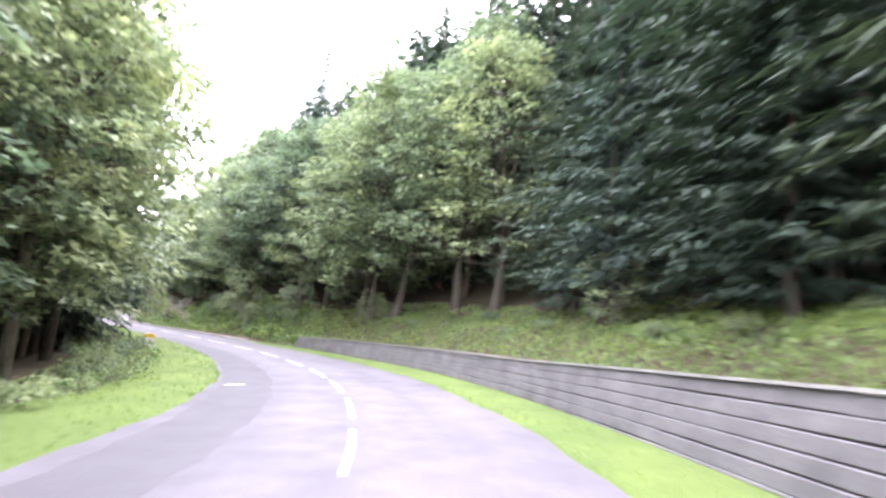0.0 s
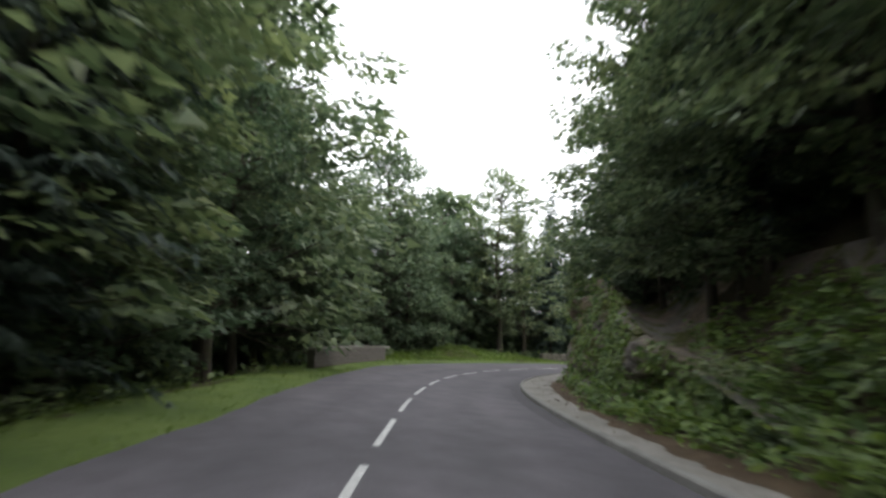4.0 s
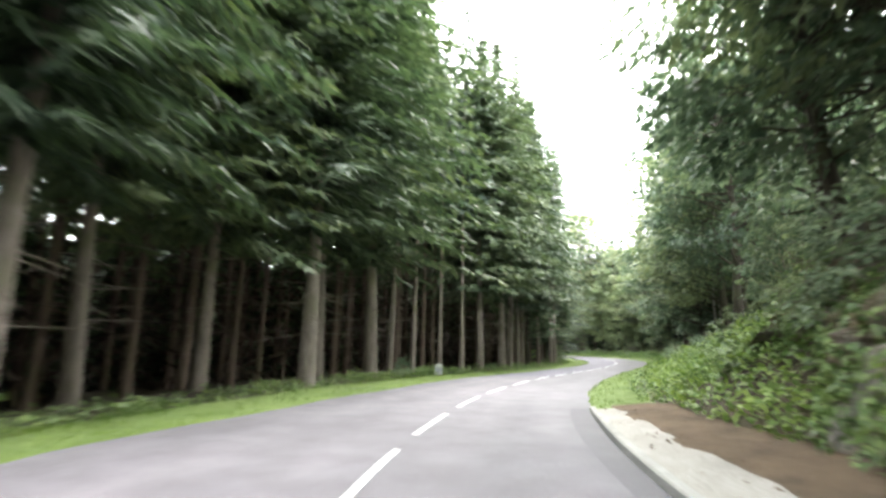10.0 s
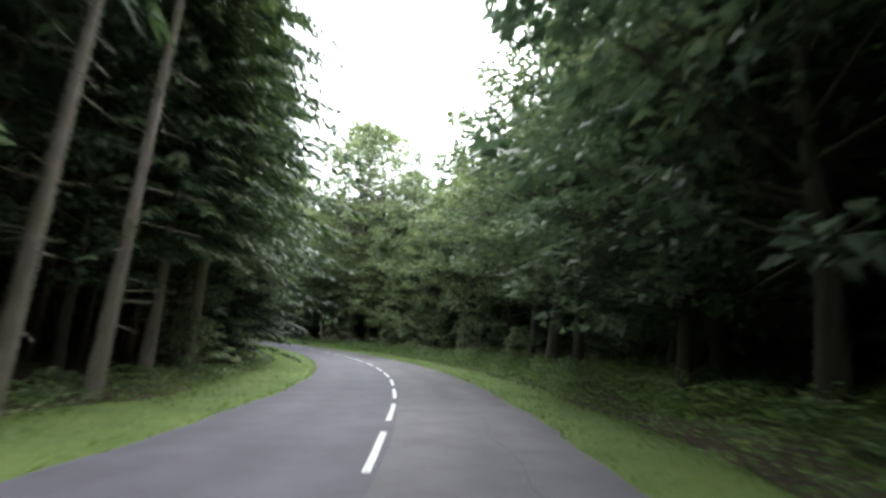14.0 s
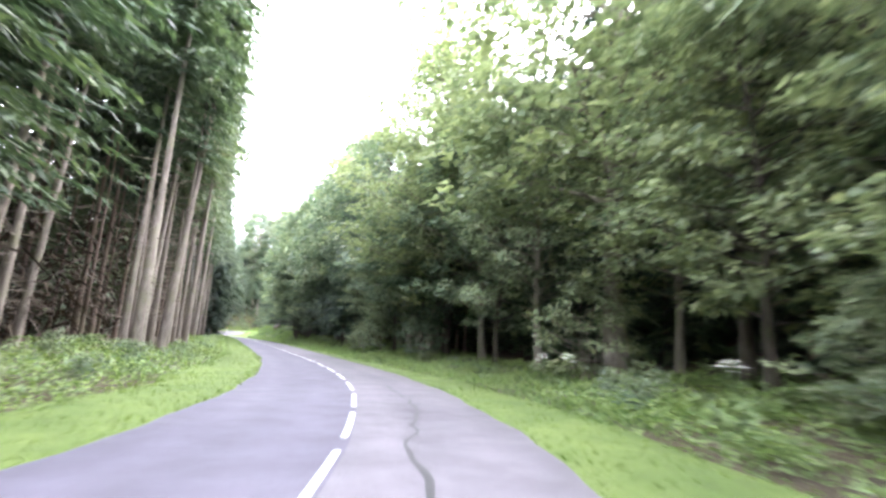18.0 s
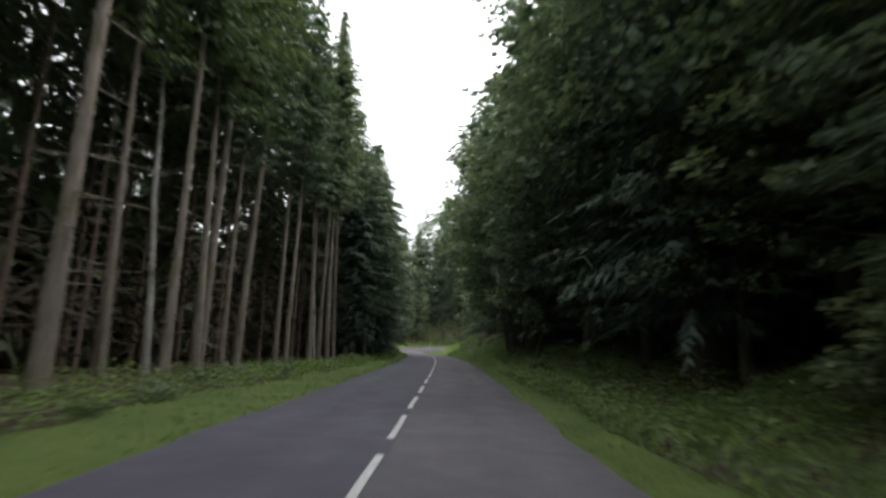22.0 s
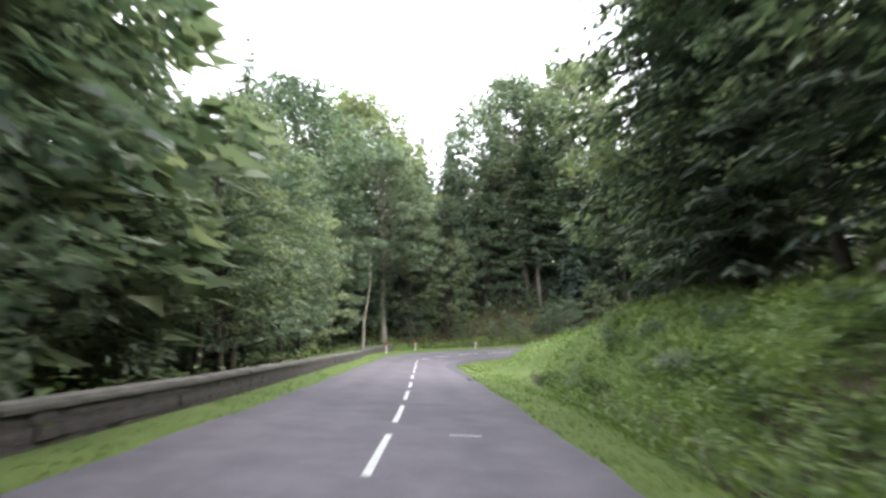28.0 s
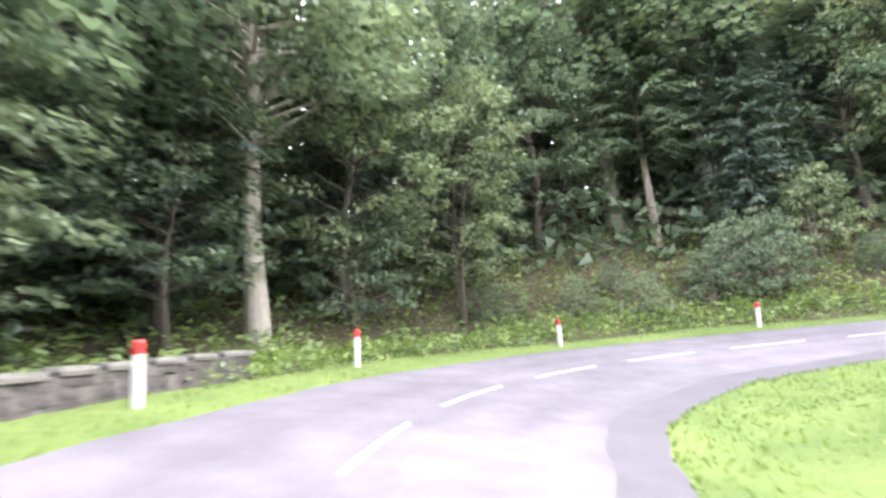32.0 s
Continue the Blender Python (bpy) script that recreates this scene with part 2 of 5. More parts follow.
def rock_material():
    m, n, l, b = material("rock_with_moss", 0.93)
    big = noise_of(n, l, 0.35, 4, 0.6)
    mid = noise_of(n, l, 1.6, 6, 0.65)
    fine = noise_of(n, l, 9.0, 6, 0.7)
    c = ramp(n, l, mid, [(0.3, (0.12, 0.11, 0.11)), (0.52, (0.27, 0.245, 0.235)), (0.72, (0.38, 0.33, 0.29))])
    warm = ramp(n, l, big, [(0.42, (1.0, 1.0, 1.0)), (0.62, (1.15, 0.92, 0.74))])
    c = mixed(n, l, 1.0, c, warm, "MULTIPLY")
    shade = ramp(n, l, fine, [(0.25, (0.6, 0.6, 0.6)), (0.75, (1.2, 1.2, 1.2))])
    c = mixed(n, l, 1.0, c, shade, "MULTIPLY")
    where = ramp(n, l, noise_of(n, l, 0.8, 5, 0.7), [(0.46, (0, 0, 0)), (0.57, (1, 1, 1))])
    green = ramp(n, l, fine, [(0.3, (0.04, 0.055, 0.012)), (0.7, (0.15, 0.15, 0.035))])
    l.new(mixed(n, l, where, c, green), b.inputs["Base Color"])
    bump(n, l, b, fine, 1.0, 0.14)
    return m


M["rockmoss"] = rock_material()
M["bark_pale"] = bark_material("pale_bark", (0.2, 0.18, 0.15), (0.4, 0.36, 0.31), (0.2, 0.2, 0.12))
M["bark_birch"] = bark_material("birch_bark", (0.2, 0.19, 0.18), (0.55, 0.53, 0.5), (0.12, 0.12, 0.09))
M["flower"] = two_tone("white_blossom", (0.6, 0.6, 0.52), (0.78, 0.78, 0.7), 3.0, 40.0, 0.8, 0.2, 0.01)
M["bark_moss"] = bark_material("mossy_bark", (0.12, 0.12, 0.05), (0.25, 0.25, 0.1), (0.2, 0.22, 0.05))
M["post_white"] = two_tone("post_white", (0.562, 0.562, 0.546), (0.640, 0.640, 0.624), 3.0, 30.0, 0.45, 0.1, 0.002)
M["post_red"] = two_tone("post_red", (0.390, 0.023, 0.023), (0.484, 0.039, 0.035), 4.0, 30.0, 0.4, 0.1, 0.002)

# ---- the plan: the road's centre line by its curvature, a value every ten metres ----
START = (-0.798, 0.009, -0.809)
CURVE = [0.985, 1.242, 1.464, 1.273, 0.557, 0.093, -0.213, -0.786, -1.649, -2.155, -1.701, -1.136, -0.919, -0.915, -0.799, -0.378, 0.11, 0.288, 0.359, 0.586, 0.711, 0.736, 0.744, 0.848, 0.775, 0.297, 0.044, 0.031, 0.018, 0.018, 0.032, 0.047, 0.081, 0.159, 0.229, 0.218, 0.135, 0.055, -0.029, 0.1, -2.661, -4.44, -3.312, -2.444, -1.607, -0.758, 0.132, 0.0, 0.0, 0.0]
BANK = [-5.5, -5.2, -1.8, 1.8, 3.8, 2.0, 0.2, -1.2, -3.0, -3.4, -3.0, -2.5, -1.1, -0.3, 0.2, 0.1, 0.7, 1.6, 2.3, 4.3, 4.9]
ROAD_HALF = 3.4
S0, STEP = -60.0, 0.5


def alignment():
    heads, xs, ys = [], [], []
    count = int((10 * (len(CURVE) - 1) + 40) / STEP)
    knots = [10.0 * i for i in range(len(CURVE))]
    x, y, h = START[0], START[1], radians(START[2])
    for i in range(count):
        xs.append(x), ys.append(y), heads.append(h)
        k = radians(float(np.interp(i * STEP, knots, CURVE)))
        h2 = h + k * STEP
        x, y = x - math.sin((h + h2) / 2) * STEP, y + math.cos((h + h2) / 2) * STEP
        h = h2
    bx, by, bh, back = START[0], START[1], radians(START[2]), []
    k = radians(CURVE[0])
    for i in range(int(-S0 / STEP)):
        h2 = bh - k * STEP
        bx, by = bx + math.sin((bh + h2) / 2) * STEP, by - math.cos((bh + h2) / 2) * STEP
        bh = h2
        back.append((bx, by, bh))
    back.reverse()
    return (np.array([b[0] for b in back] + xs), np.array([b[1] for b in back] + ys), np.array([b[2] for b in back] + heads))


RX, RY, RH = alignment()
RS = S0 + STEP * np.arange(len(RX))
RB = np.interp(RS, [20.0 * i for i in range(len(BANK))], BANK) + np.interp(RS, [394, 402], [0.0, 2.5])
# the road climbs a little where it swings round at the end
RZ = np.interp(RS, [360, 393, 402, 412, 430, 460, 500], [0, 0, 0.14, 0.5, 1.2, 2.3, 3.4])


def spot(s, u):
    """The point u metres to the right of the centre line at station s: x, y and the road's heading there."""
    i = min(max((s - S0) / STEP, 0), len(RX) - 1.001)
    j = int(i)
    f = i - j
    x, y, h = (RX[j] * (1 - f) + RX[j + 1] * f, RY[j] * (1 - f) + RY[j + 1] * f, RH[j] * (1 - f) + RH[j + 1] * f)
    return x + math.cos(h) * u, y + math.sin(h) * u, h


def deck(s, u):
    """The height of the road's plane, which leans into the bends."""
    return float(np.interp(s, RS, RZ) - math.tan(radians(np.interp(s, RS, RB))) * u)


# the land beside the road: station; left: flat width, height 4 m and 25 m further out; right: the same
LAND = [
    (-60, 6.5, -0.3, -4.0, 6.2, 2.4, 12.0),
    (0, 6.5, -0.4, -5.0, 6.2, 2.4, 13.0),
    (30, 5.8, -0.8, -7.0, 6.2, 2.6, 14.0),
    (40, 5.4, -1.0, -7.0, 5.4, 3.0, 15.0),
    (50, 5.2, -1.0, -7.0, 5.2, 3.8, 15.0),
    (62, 6.2, -1.8, -9.0, 6.6, 5.0, 16.0),
    (72, 7.0, -1.8, -11.0, 7.6, 5.6, 17.0),
    (92, 10.0, -1.8, -11.0, 7.8, 6.5, 17.0),
    (104, 11.2, -1.8, -11.0, 7.8, 6.5, 17.0),
    (122, 7.6, -1.2, -6.0, 7.2, 5.0, 14.0),
    (132, 5.8, -0.2, -2.0, 5.0, 2.8, 10.0),
    (160, 6.0, 0.0, -1.0, 5.2, 0.9, 5.0),
    (200, 6.5, 0.2, 0.0, 5.8, 0.3, 3.5),
    (232, 6.5, 0.3, 0.5, 6.0, 0.4, 4.0),
    (246, 6.5, 0.3, 0.5, 7.6, 0.5, 4.0),
    (270, 6.3, 0.3, 0.2, 7.2, 0.7, 5.0),
    (300, 6.0, 0.2, -0.5, 5.6, 1.3, 6.0),
    (345, 5.6, -0.8, -6.0, 5.2, 2.4, 8.0),
    (356, 5.8, -1.8, -9.0, 5.4, 2.6, 8.0),
    (378, 5.8, -1.8, -9.0, 7.0, 2.2, 6.5),
    (395, 5.8, -1.2, -5.0, 8.0, 1.5, 5.0),
    (408, 5.6, 0.2, 8.0, 8.0, 1.2, 4.0),
    (420, 5.2, 1.2, 15.0, 7.0, 1.0, 3.0),
    (480, 5.0, 1.8, 17.0, 6.0, 0.6, 2.0),
]
LAND_S = [r[0] for r in LAND]


def land_z(s, u):
    """Heights for arrays of stations and offsets."""
    s, u = np.asarray(s, float), np.asarray(u, float)
    col = [np.interp(s, LAND_S, [r[k] for r in LAND]) for k in range(1, 7)]
    right = u > 0
    flat, near, far = (np.where(right, col[k + 3], col[k]) for k in range(3))
    d = np.abs(u) - flat
    base = np.interp(s, RS, RZ) - np.tan(np.radians(np.interp(s, RS, RB))) * np.clip(u, -flat, flat)
    a = np.clip(d / 4, 0, 1)
    b = np.clip((d - 4) / 21, 0, 1)
    c = np.clip((d - 25) / 120, 0, 1)
    rise = near * a * a * (3 - 2 * a) * 0.5 + near * a * 0.5 + (far - near) * b + (far - near) * 1.2 * c
    mound = 0.9 * np.exp(-(((s - 95) / 5.5) ** 2) - ((u + 10.8) / 2.0) ** 2)
    z = base + rise + mound
    # inside the hairpin both arms of the road share one slope
    y = np.interp(s, RS, RY) + np.sin(np.interp(s, RS, RH)) * u
    shared = np.interp(y, [316, 328, 340, 360], [4.0, 2.8, 1.4, 0.9])
    a, b = np.clip((s - 358) / 14, 0, 1), np.clip((u - 5.5) / 8, 0, 1)
    w = np.where(right, a * a * (3 - 2 * a) * b * b * (3 - 2 * b), 0)
    return z * (1 - w) + shared * w


def nearest(x, y):
    """Station and offset of points of the plan."""
    x, y = np.atleast_1d(np.asarray(x, float)), np.atleast_1d(np.asarray(y, float))
    best, at = np.full(x.shape, 1e18), np.zeros(x.shape, int)
    for k in range(0, len(RX), 3):
        d = (x - RX[k]) ** 2 + (y - RY[k]) ** 2
        m = d < best
        best[m], at[m] = d[m], k
    dx, dy = x - RX[at], y - RY[at]
    u = np.cos(RH[at]) * dx + np.sin(RH[at]) * dy
    along = -np.sin(RH[at]) * dx + np.cos(RH[at]) * dy
    u = np.where(u < 0, -1, 1) * np.sqrt(best)
    return RS[at] + np.clip(along, -1, 1), u


def rough_z(x, y, u):
    """Small unevenness that dies out at the road."""
    w = np.clip((np.abs(u) - 5) / 4, 0, 1)
    return w * (0.22 * np.sin(x * 0.53 + 1.3 * np.sin(y * 0.31)) * np.sin(y * 0.47 + 0.8) + 0.12 * np.sin(x * 1.37 + y * 0.9) * np.sin(y * 1.21 - x * 0.6))


def ground_at(x, y):
    s, u = nearest(x, y)
    return float(land_z(s, u)[0] + rough_z(np.array([x]), np.array([y]), u)[0])


def link(name, bm, mat, parent=None, label="", smooth=False):
    """One bmesh as one object, a part where a parent is given."""
    me = bpy.data.meshes.new(name)
    bm.to_mesh(me)
    bm.free()
    return link_mesh(name, me, mat, parent, label, smooth)


def link_mesh(name, me, mat, parent=None, label="", smooth=False):
    for k in mat if isinstance(mat, (list, tuple)) else (mat,):
        me.materials.append(k)
    if smooth:
        me.polygons.foreach_set("use_smooth", [True] * len(me.polygons))
    ob = new(name, me)
    if parent:
        ob.parent = parent
    if label:
        tagged(ob, label)
    return ob


def mesh_of(name, verts, faces):
    me = bpy.data.meshes.new(name)
    me.from_pydata([tuple(v) for v in verts], [], [tuple(f) for f in faces])
    me.update()
    return me


part = link


# ---- the ground: one sheet, fine near the road, to the horizon ----
def axis(lo, hi, step, far):
    mid = list(np.arange(lo, hi + 0.01, step))
    out, d = [], step
    while d < far:
        d *= 1.5
        out.append(d)
    return np.array([lo - k for k in reversed(out)] + mid + [hi + k for k in out])


def build_ground():
    gx, gy = axis(-115, 110, 1.25, 2500), axis(-70, 430, 1.25, 2500)
    px, py = np.meshgrid(gx, gy)
    s, u = nearest(px.ravel(), py.ravel())
    z = land_z(s, u) + rough_z(px.ravel(), py.ravel(), u)
    inside = np.abs(u) < 3.9
    z = np.where(inside, z - 0.16, z - 0.02)
    nx, ny = len(gx), len(gy)
    verts = np.stack([px.ravel(), py.ravel(), z], 1)
    faces = [(j * nx + i, j * nx + i + 1, (j + 1) * nx + i + 1, (j + 1) * nx + i) for j in range(ny - 1) for i in range(nx - 1)]
    me = mesh_of("ground", verts, faces)
    ob = link_mesh("ground", me, M["earth"], smooth=True)
    return tagged(ob, "brown forest floor of needles and leaf litter on both sides of the road", "ground", kind="structure")


def ribbon(name, s0, s1, us, mat, lift=0.0, step=1.0, edge=None, follow=False):
    """A strip that runs along the road between stations, across the offsets us; edge(s, k) shifts an offset."""
    n = int((s1 - s0) / step) + 1
    verts, faces, w = [], [], len(us)
    for i in range(n):
        s = min(s0 + i * step, s1)
        for k, u in enumerate(us):
            uu = u + (edge(s, k) if edge else 0)
            x, y, h = spot(s, uu)
            z = float(land_z(s, uu)) if follow else deck(s, uu)
            verts.append((x, y, z + (lift[k] if isinstance(lift, (list, tuple)) else lift)))
    for i in range(n - 1):
        for k in range(w - 1):
            a = i * w + k
            faces.append((a, a + 1, a + 1 + w, a + w))
    me = mesh_of(name, verts, faces)
    offsets = [us[k] + (edge(min(s0 + i * step, s1), k) if edge else 0) for i in range(n) for k in range(w)]
    me.attributes.new("across", "FLOAT", "POINT").data.foreach_set("value", offsets)
    return link_mesh(name, me, mat, smooth=True)


build_ground()
END = float(RS[-1])


def half_left(s):
    return float(np.interp(s, [0, 15, 28, 60, 72, 80, 92, 102, 112, 120, 126, 131, 138, 146, 156, 166, 176, 190, 225, 242, 256, 268, 285, 310, 348, 380], [4.0, 3.65, 3.35, 3.35, 4.2, 4.9, 5.0, 5.2, 4.7, 4.7, 4.75, 4.2, 3.85, 4.1, 3.9, 4.0, 3.75, 3.5, 3.6, 3.35, 2.98, 3.15, 3.3, 3.35, 3.5, 3.45])) + 0.05 * math.sin(s * 0.9) + 0.03 * math.sin(s * 2.7)


def half_right(s):
    return float(np.interp(s, [34, 46, 56, 66, 80, 100, 120, 134, 370, 382, 396, 412, 424], [3.35, 3.9, 4.25, 4.0, 3.6, 3.55, 3.6, 3.4, 3.4, 3.65, 3.9, 4.2, 3.8])) + (0.06 * math.sin(s * 0.8) + 0.035 * math.sin(s * 2.3)) * (0 if 42 < s < 134 else 1)


def road_edge(s, k):
    return ROAD_HALF - half_left(s) if k == 0 else half_right(s) - ROAD_HALF if k == 6 else 0


road = ribbon("road", S0, END, [-ROAD_HALF, -2.4, -1.0, 0.0, 1.0, 2.4, ROAD_HALF], M["asphalt"], 0.0, 0.5, road_edge)
tagged(road, "worn grey asphalt two-lane forest road with patches", "road", kind="structure")
# the uphill lane was resurfaced, with a seam just past the middle of the road
lane = ribbon("road_resurfaced", 150, 346, [0.0, 0.0, 0.0, 0.0], M["asphalt_left"], 0.003, 1.0, lambda s, k: (-half_left(s) + 0.05, -2.0, 0.0, 0.18 + 0.04 * math.sin(s * 0.5))[k])
tagged(lane, "smoother darker asphalt of the resurfaced lane", "road", kind="structure")


def stain(name, s0, s1, ua, ub, mat, label, jag=0.1, lift=0.005):
    """A patch of other asphalt, ragged at its edges."""
    def edge(s, k):
        f = (s - s0) / (s1 - s0)
        return (ua, ub)[k] + jag * math.sin(s * 3.1 + k) * math.sin(s * 1.3 + 2 * k) + (0.06 * (1 if k else -1)) * math.sin(3.14 * f) - (0.5 if k else -0.5) * (ub - ua) * (1 - min(1.0, 5 * f + 0.02, 5 * (1 - f) + 0.02)) ** 2
    return tagged(ribbon(name, s0, s1, [0.0, 0.0], M[mat], lift, 0.25, edge), label, "road patch", kind="structure")


def tar_crack(s0, s1, u0, wander, wide, seed):
    """A wandering crack sealed with tar."""
    rng = random.Random(seed)
    knots = [s0 + 0.5 * k for k in range(int((s1 - s0) / 0.5) + 2)]
    offs, v = [], 0.0
    for k in knots:
        v = 0.8 * v + rng.uniform(-wander, wander)
        offs.append(u0 + v)
    widths = [wide * rng.uniform(0.35, 1.2) for k in knots]
    ob = ribbon("tar_seal", s0, s1, [0.0, 0.0], M["tar"], 0.007, 0.17, lambda s, k: float(np.interp(s, knots, offs)) + (k - 0.5) * float(np.interp(s, knots, widths)))
    return tagged(ob, "wandering crack sealed with black tar", "tar seam", kind="structure")


tar_crack(203, 214, 1.05, 0.16, 0.1, 1)
tar_crack(213, 240, 1.4, 0.15, 0.11, 2)
tar_crack(193, 201, 1.6, 0.3, 0.13, 3)
tar_crack(292, 306, 2.1, 0.22, 0.12, 4)
tar_crack(297, 303, 2.45, 0.2, 0.12, 5)
tar_crack(303, 312, 1.8, 0.22, 0.1, 6)
tar_crack(163, 182, 2.2, 0.12, 0.05, 7)
stain("patch", 345, 349, 0.9, 1.9, "patch", "darker square patch of asphalt", 0.03)
inside = ribbon("patch", 374, 424, [0.0, 0.0, 0.0], M["patch"], [0.004, 0.005, 0.005], 0.5, lambda s, k: half_right(s) - (0.35 + 0.6 * min(1.0, (s - 374) / 16) + 0.05 * math.sin(s * 0.7), 0.4, 0.02)[k])
tagged(inside, "dark worn strip along the inside edge of the bend", "road patch", kind="structure")
stain("patch", -20, 42, -3.3, -1.9, "patch", "darker worn strip along the verge", 0.06)
for ps, pu in ((17.0, -2.95), (40.5, 3.2), (357.5, 1.55), (121.6, -4.35), (352.1, -3.0)):
    tagged(ribbon("edge_mark", ps, ps + 0.14, [pu - 0.3, pu + 0.3], M["paint"], 0.008, 0.07), "short white cross mark painted near the road edge", "road marking", kind="structure")

# ---- verges: grass strips on both sides ----
def verge_edge(s, k):
    return 0.12 * math.sin(s * 0.7 + 2 * k) + 0.08 * math.sin(s * 1.9)


# offset at which the mown strip ends and the wild growth begins, left and right
VERGE_S = [-60, 10, 28, 45, 62, 72, 92, 104, 122, 132, 160, 205, 222, 240, 258, 265, 282, 305, 330, 348, 356, 380, 400, 408, 420, 480]
VERGE_L = [7.0, 6.6, 5.4, 5.5, 6.2, 7.0, 10.0, 9.4, 6.2, 6.6, 6.7, 6.3, 5.9, 6.1, 5.4, 5.3, 6.1, 5.6, 5.4, 4.9, 4.6, 4.8, 5.0, 5.4, 5.2, 5.0]
VERGE_R = [5.4, 5.4, 5.2, 5.0, 6.6, 7.6, 7.8, 7.8, 7.2, 4.9, 4.6, 5.7, 5.9, 5.4, 4.6, 4.5, 4.3, 4.3, 4.1, 4.1, 4.4, 7.0, 8.0, 8.0, 7.0, 6.0]


def verge_width(s, side):
    return float(np.interp(s, VERGE_S, VERGE_L if side < 0 else VERGE_R))


def verge(side, s0, s1):
    def edge(s, k):
        inner = half_left(s) if side < 0 else half_right(s)
        w = max(verge_width(s, side), inner + 0.6) + 0.4
        fr = (0.0, 0.1, 0.35, 0.65, 1.0)[k]
        return side * (inner - 0.08 + fr * (w - inner) + (0.2 * math.sin(s * 0.6) if k == 4 else 0))
    ob = ribbon("verge", s0, s1, [0.0] * 5, M["verge"], [-0.03, 0.04, 0.05, 0.05, 0.0], 0.5, edge, True)
    return tagged(ob, "bright green mown grass verge along the asphalt edge", "grass verge", kind="structure")


verge(-1, S0, END)
verge(1, S0, 45)
verge(1, 133, END)


# ---- centre line: three-metre dashes ----
def build_dashes():
    line = tagged(new("centre_line"), "broken white line painted along the middle of the road", "road marking", kind="structure")
    starts, s = [], -30.0
    while s < 365:
        drift = np.interp(s, [0, 50, 100, 115, 137, 156, 203, 225, 237, 288, 340, 354, 366], [0.5, 0.55, 0.55, 0.65, 0.76, 0.97, 1.0, 0.97, 0.78, 0.66, 0.68, 0.86, 0.94])
        s = 4.33 * (round(s / 4.33 - drift) + drift)
        starts.append(s)
        s += 4.33
    starts += [367.8, 373.2, 378.8, 382.9, 386.9, 390.8, 395.7, 400.6, 405.4]
    starts += [410.2 + 4.6 * k for k in range(int((END - 418) / 4.6))]
    for i, s in enumerate(starts):
        verts = []
        for k in range(5):
            mid = float(np.interp(s + 0.75 * k, [0, 30, 60, 150, 166, 190, 217, 238, 253, 264, 290, 340, 356, 380, 392, 400, 405, 412], [0.05, 0.12, 0, 0, 0.11, 0, -0.05, 0.2, 0.28, 0.16, 0.07, -0.06, 0.13, 0.17, 0.25, 0.0, -0.2, -0.2]))
            for side in (mid - 0.06, mid + 0.06):
                x, y, h = spot(s + 0.75 * k, side + 0.008 * math.sin(i * 3.1 + k))
                verts.append((x, y, deck(s + 0.75 * k, side) + 0.006))
        faces = [(2 * k, 2 * k + 1, 2 * k + 3, 2 * k + 2) for k in range(4)]
        link_mesh("dash", mesh_of("dash", verts, faces), M["paint"], line)


build_dashes()


# ---- plants ----
def tube(path, radii, sides=7):
    """A tapering tube along points."""
    verts, faces = [], []
    for i, (p, r) in enumerate(zip(path, radii)):
        d = Vector(path[min(i + 1, len(path) - 1)]) - Vector(path[max(i - 1, 0)])
        d.normalize()
        a = d.orthogonal().normalized()
        if i and abs(d.z) > 0.2:
            a = Vector((1, 0, 0)) - d * d.x
            a.normalize()
        b = d.cross(a)
        for k in range(sides):
            w = 2 * math.pi * k / sides
            verts.append(Vector(p) + (a * math.cos(w) + b * math.sin(w)) * r)
    for i in range(len(path) - 1):
        for k in range(sides):
            q = (k + 1) % sides
            faces.append((i * sides + k, i * sides + q, (i + 1) * sides + q, (i + 1) * sides + k))
    return verts, faces


def gather(pieces):
    verts, faces = [], []
    for v, f in pieces:
        o = len(verts)
        verts += [tuple(x) for x in v]
        faces += [tuple(i + o for i in q) for q in f]
    return verts, faces


def leaves(centres, dirs, length, width, rng, droop=0.2, corners=4):
    """Diamond leaves at the centres, pointing along dirs."""
    n = len(centres)
    d = dirs / (np.linalg.norm(dirs, axis=1, keepdims=True) + 1e-9)
    up = np.tile(np.array([0.0, 0, 1.0]), (n, 1)) + rng.normal(0, 0.55, (n, 3))
    side = np.cross(d, up)
    side /= np.linalg.norm(side, axis=1, keepdims=True) + 1e-9
    L = length * rng.uniform(0.6, 1.25, (n, 1))
    W = width * rng.uniform(0.6, 1.25, (n, 1))
    tip = centres + d * L
    tip[:, 2] -= droop * L[:, 0]
    mid = centres + d * L * 0.45
    if corners == 3:
        v = np.stack([centres - side * W * 0.5, tip, centres + side * W * 0.5], 1).reshape(-1, 3)
        return v, np.arange(3 * n).reshape(n, 3)
    v = np.stack([centres, mid - side * W * 0.5, tip, mid + side * W * 0.5], 1).reshape(-1, 3)
    f = np.arange(4 * n).reshape(n, 4)
    return v, f


def leaf_mesh(name, v, f):
    me = bpy.data.meshes.new(name)
    me.vertices.add(len(v))
    me.vertices.foreach_set("co", np.ascontiguousarray(v, dtype=np.float32).ravel())
    me.loops.add(f.size)
    me.loops.foreach_set("vertex_index", f.ravel().astype(np.int32))
    me.polygons.add(len(f))
    me.polygons.foreach_set("loop_start", np.arange(0, f.size, f.shape[1], dtype=np.int32))
    me.polygons.foreach_set("loop_total", np.full(len(f), f.shape[1], dtype=np.int32))
    me.update()
    me.validate()
    return me


